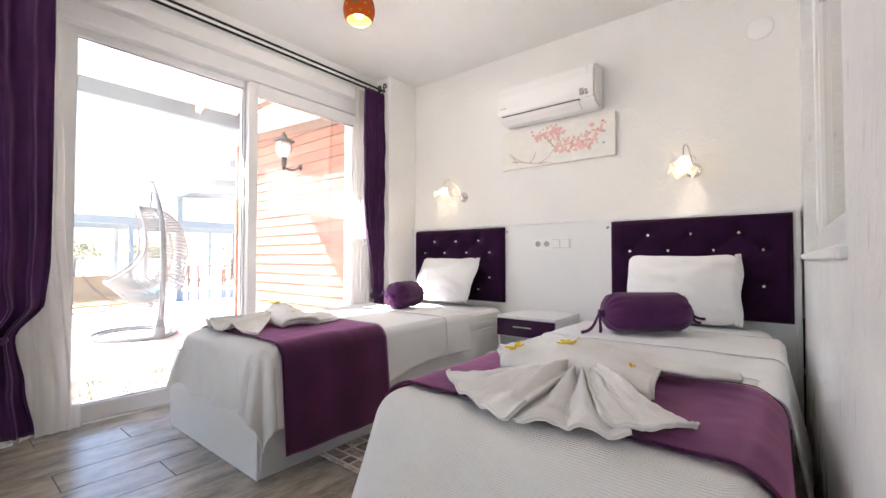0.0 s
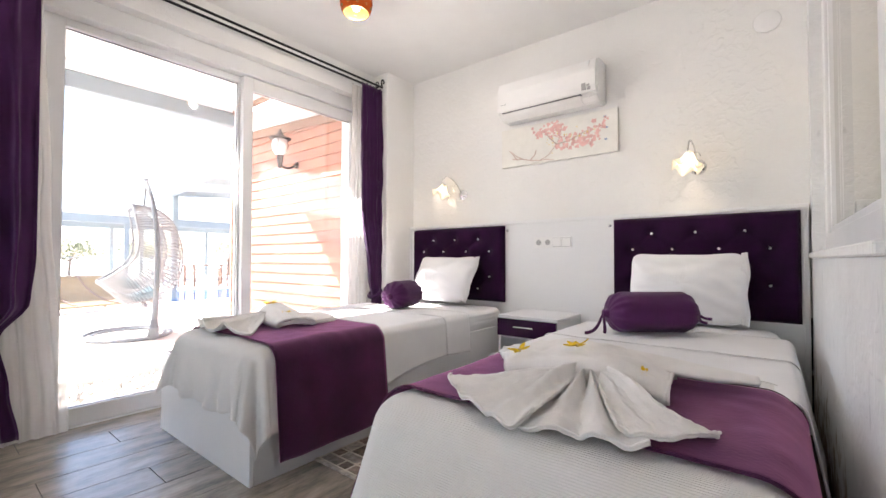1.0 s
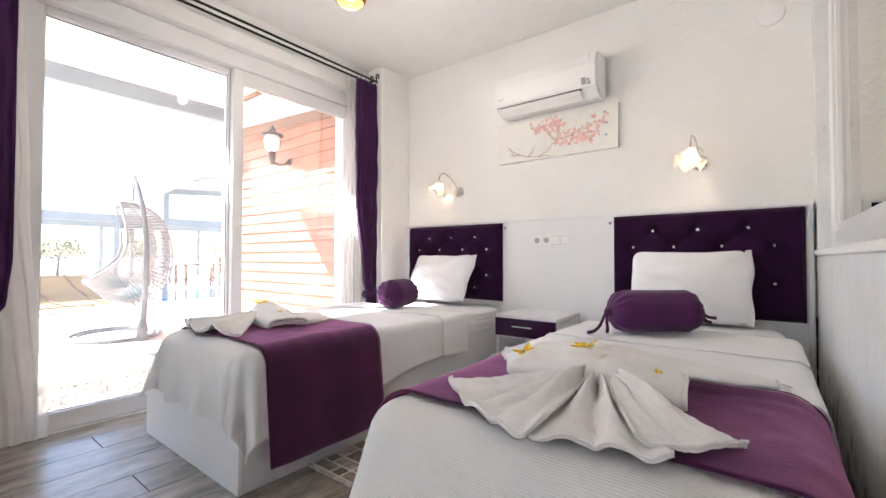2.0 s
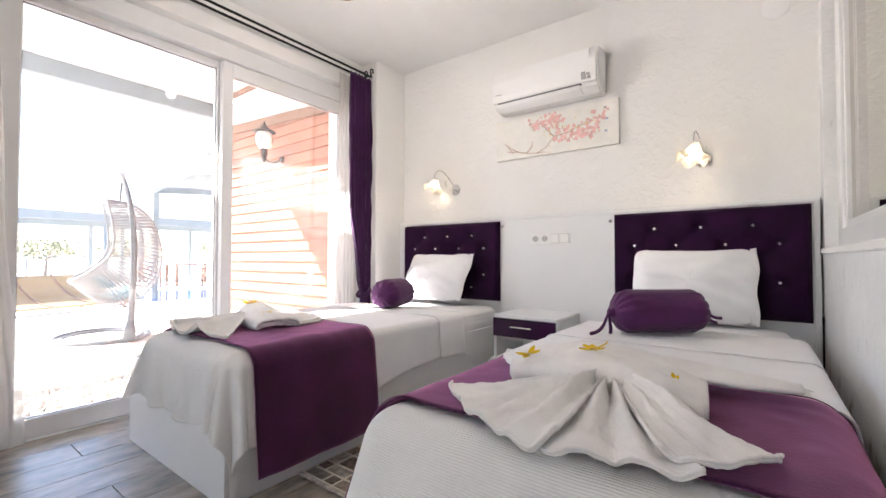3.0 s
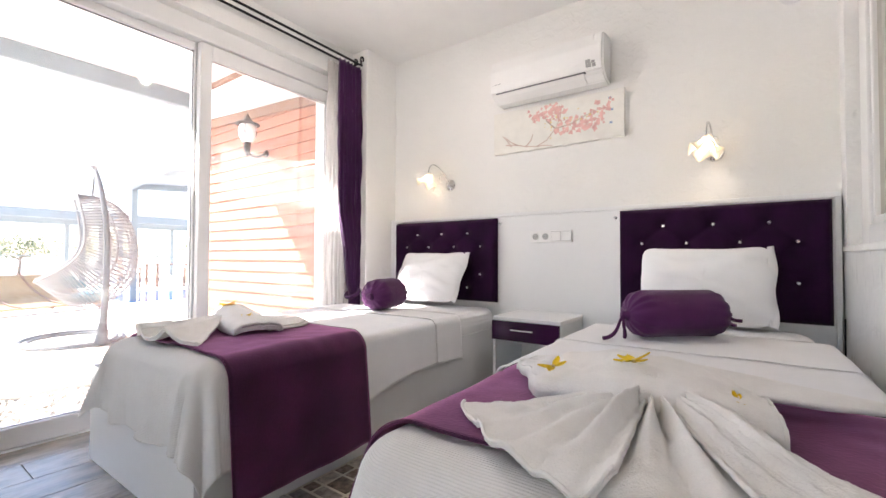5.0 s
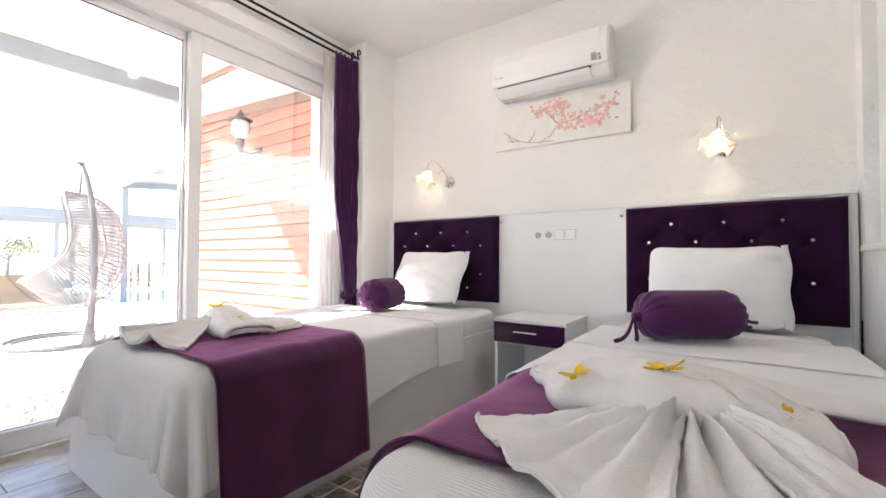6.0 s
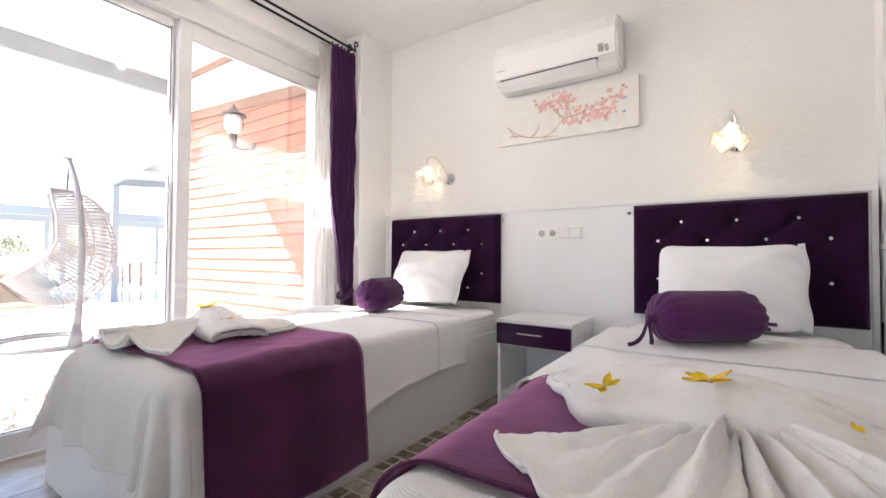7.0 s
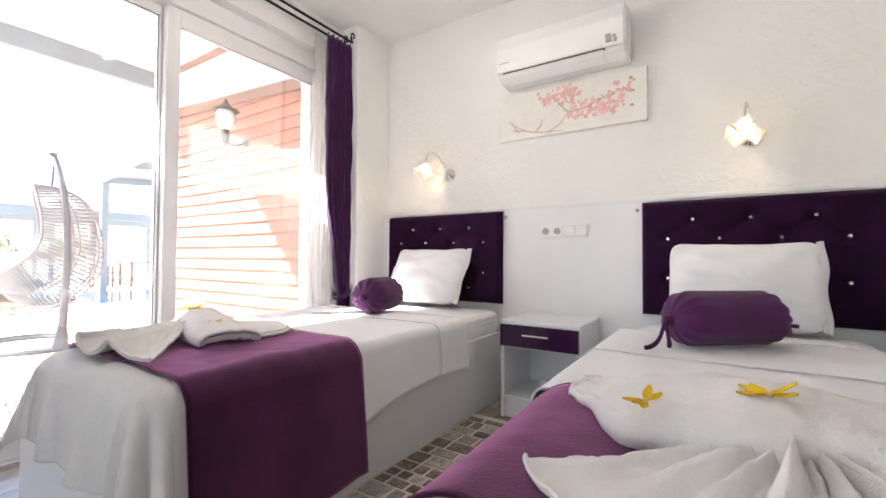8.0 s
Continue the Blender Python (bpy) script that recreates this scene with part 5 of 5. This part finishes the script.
# garden table and chairs by the pool
def garden_chair(m):
    c = thing("garden_chair", "brown wooden garden armchair beside the pool", "chair", "garden chairs")
    part("seat", boxes((-0.26, 0.26, -0.26, 0.26, 0.40, 0.44), bevel=0.01), WOOD, c)
    part("backrest", boxes(*[(-0.26 + 0.105 * i, -0.18 + 0.105 * i, 0.22, 0.25, 0.442, 0.88) for i in range(5)], (-0.26, 0.26, 0.215, 0.255, 0.88, 0.95), bevel=0.005), WOOD, c)
    for x in (-0.25, 0.20):
        for y in (-0.25, 0.20):
            part("leg", boxes((x, x + 0.05, y, y + 0.05, 0, 0.399), bevel=0.004), WOOD, c)
        part("armrest", boxes((x - 0.01, x + 0.06, -0.26, 0.214, 0.60, 0.63), (x, x + 0.05, -0.25, -0.20, 0.441, 0.60), bevel=0.004), WOOD, c)
    c.matrix_world = m
    return c


gt = thing("garden_table", "brown wooden garden table beside the pool", "table", at=(-15.6, 6.6, GZ))
part("tabletop", boxes((-0.5, 0.5, -0.7, 0.7, 0.70, 0.74), bevel=0.01), WOOD, gt)
for x in (-0.45, 0.38):
    for y in (-0.65, 0.58):
        part("leg", boxes((x, x + 0.07, y, y + 0.07, 0, 0.699), bevel=0.004), WOOD, gt)
gc = garden_chair(pose(-15.4, 7.8, GZ, 0, 0, 10))
copy_thing(gc, pose(-14.7, 6.9, GZ, 0, 0, -80))
copy_thing(gc, pose(-15.7, 5.4, GZ, 0, 0, 175))


# trees and shrubs beyond the railing
def tree(label, at, height, spread, seed, count=700):
    r = random.Random(seed)
    t = thing("garden_tree", label, "tree", "garden trees", at)
    tr = tube([(0, 0, 0), (0.05, 0.02, height * 0.3), (0.0, 0.06, height * 0.6)], 0.09, 8, taper=lambda q: 1 - 0.5 * q)
    tips = []
    for i in range(7):
        a = 2.4 * i + r.uniform(-0.3, 0.3)
        tip = Vector((spread * 0.7 * math.cos(a), spread * 0.7 * math.sin(a), height * r.uniform(0.55, 0.92)))
        tube(arc_bez((0, 0.05, height * (0.3 + 0.04 * i)), (0, 0, height * 0.55), tip * 0.7, tip, 7), 0.035, 5, taper=lambda q: 1 - 0.8 * q, bm=tr)
        tips.append(tip)
    part("trunk", tr, BARK, t)
    vs, fs = [], []
    for i in range(count):
        c = r.choice(tips)
        p = c + Vector((r.gauss(0, spread * 0.28), r.gauss(0, spread * 0.28), r.gauss(0, height * 0.11)))
        q = Euler((r.uniform(0, 6), r.uniform(0, 6), r.uniform(0, 6))).to_matrix()
        s = r.uniform(0.05, 0.11)
        n0 = len(vs)
        vs += [p + q @ Vector(c2) * s for c2 in ((-1, 0, 0), (0, -0.45, 0.1), (1, 0, 0), (0, 0.45, 0.1))]
        fs += [[n0, n0 + 1, n0 + 2, n0 + 3]]
    me = bpy.data.meshes.new("crown")
    me.from_pydata(vs, [], fs)
    me.materials.append(LEAF)
    crown = new("crown", me)
    crown.parent = t
    return t


for i, (x, y, h, s) in enumerate(((-28, 5.0, 1.75, 1.1), (-29, 8.4, 2.0, 1.1), (-28, 13.5, 2.6, 1.3), (-30, 16.5, 2.2, 1.2), (-28.5, 2.0, 1.9, 1.0), (-29, -1.5, 2.3, 1.2))):
    tree("small leafy tree past the terrace railing", (x, y, GZ), h, s, 20 + i)

# ---- patchwork rug ----
rug = thing("patchwork_rug", "cream rug with grey and brown printed patches", "rug", at=(-1.464, 1.235, 0))
RW, RL = 0.70, 1.30
part("base", boxes((0, RW, 0, RL, 0.0, 0.010), bevel=0.003), RUG, rug)
rng = random.Random(3)
y = 0.02
while y < RL - 0.06:
    h = rng.choice((0.062, 0.075, 0.092))
    h = min(h, RL - 0.045 - y)
    x = 0.018
    while x < RW - 0.06:
        w = min(rng.choice((0.06, 0.09, 0.12)), RW - 0.04 - x)
        part("patch", boxes((x, x + w - 0.015, y, y + h - 0.015, 0.0101, 0.0128)), rng.choice((RUG_DARK, RUG_GREY, RUG_DARK, RUG_DARK, RUG_GREY)), rug)
        x += w
    y += h
for y in (-0.006, RL - 0.012):
    part("binding", boxes((0, RW, y, y + 0.018, 0.002, 0.012), bevel=0.002), RUG_GREY, rug, "bound end of the rug")

# ---- floor planks ----
TW, TL = 0.20, 1.00
planks = {}
for i in range(16):
    x = -2.775 + i * TW
    if x > 0.30:
        break
    y = Y0 + (0.33 * (i % 3)) - TL + 0.02
    while y < YB - 0.02:
        a, b = max(y, Y0 + 0.002), min(y + TL, YB - 0.002)
        if b - a > 0.05:
            key = round(b - a, 3)
            if key not in planks:
                ob = part("plank", boxes((0.0015, TW - 0.0015, 0.0015, b - a - 0.0015, -0.005, 0.0), bevel=0.001), TILE, floor)
                planks[key] = ob.data
            else:
                ob = new("plank", planks[key])
                ob.parent = floor
            ob.location = (x, a, -0.0005)
        y += TL

# ---- clapboards of the annex ----
BH = 0.128
n = 0
z = GZ + 0.01
while z < zt(AX0):
    x1 = AX1 if z < zt(AX1) else -3.6 - (z - 2.50) / 0.06
    cut = AX0 + (1.1 + 0.9 * (n * 0.618 % 1)) * 1.2
    spans = ((AX0, min(cut, x1)), (cut, x1)) if n % 3 == 1 and cut < x1 - 0.2 else ((AX0, x1),)
    for a, b in spans:
        if b - a < 0.1:
            continue
        bm = bmesh.new()
        ends = []
        for x in (a + 0.002, b - 0.002):
            top = min(z + BH + 0.012, max(zt(x) + 0.02, z + 0.004))
            ends.append([bm.verts.new((x, yy, zz)) for yy, zz in ((AY + 0.028, z), (AY - 0.012, z), (AY - 0.012 + 0.024 * (top - z) / (BH + 0.012), top), (AY + 0.028, top))])
        va, vb = ends
        for i in range(4):
            bm.faces.new((va[i], va[(i + 1) % 4], vb[(i + 1) % 4], vb[i]))
        bm.faces.new(va[::-1]), bm.faces.new(vb)
        bmesh.ops.recalc_face_normals(bm, faces=list(bm.faces))
        part("clapboard", bm, CLAD, core)
    z += BH
    n += 1
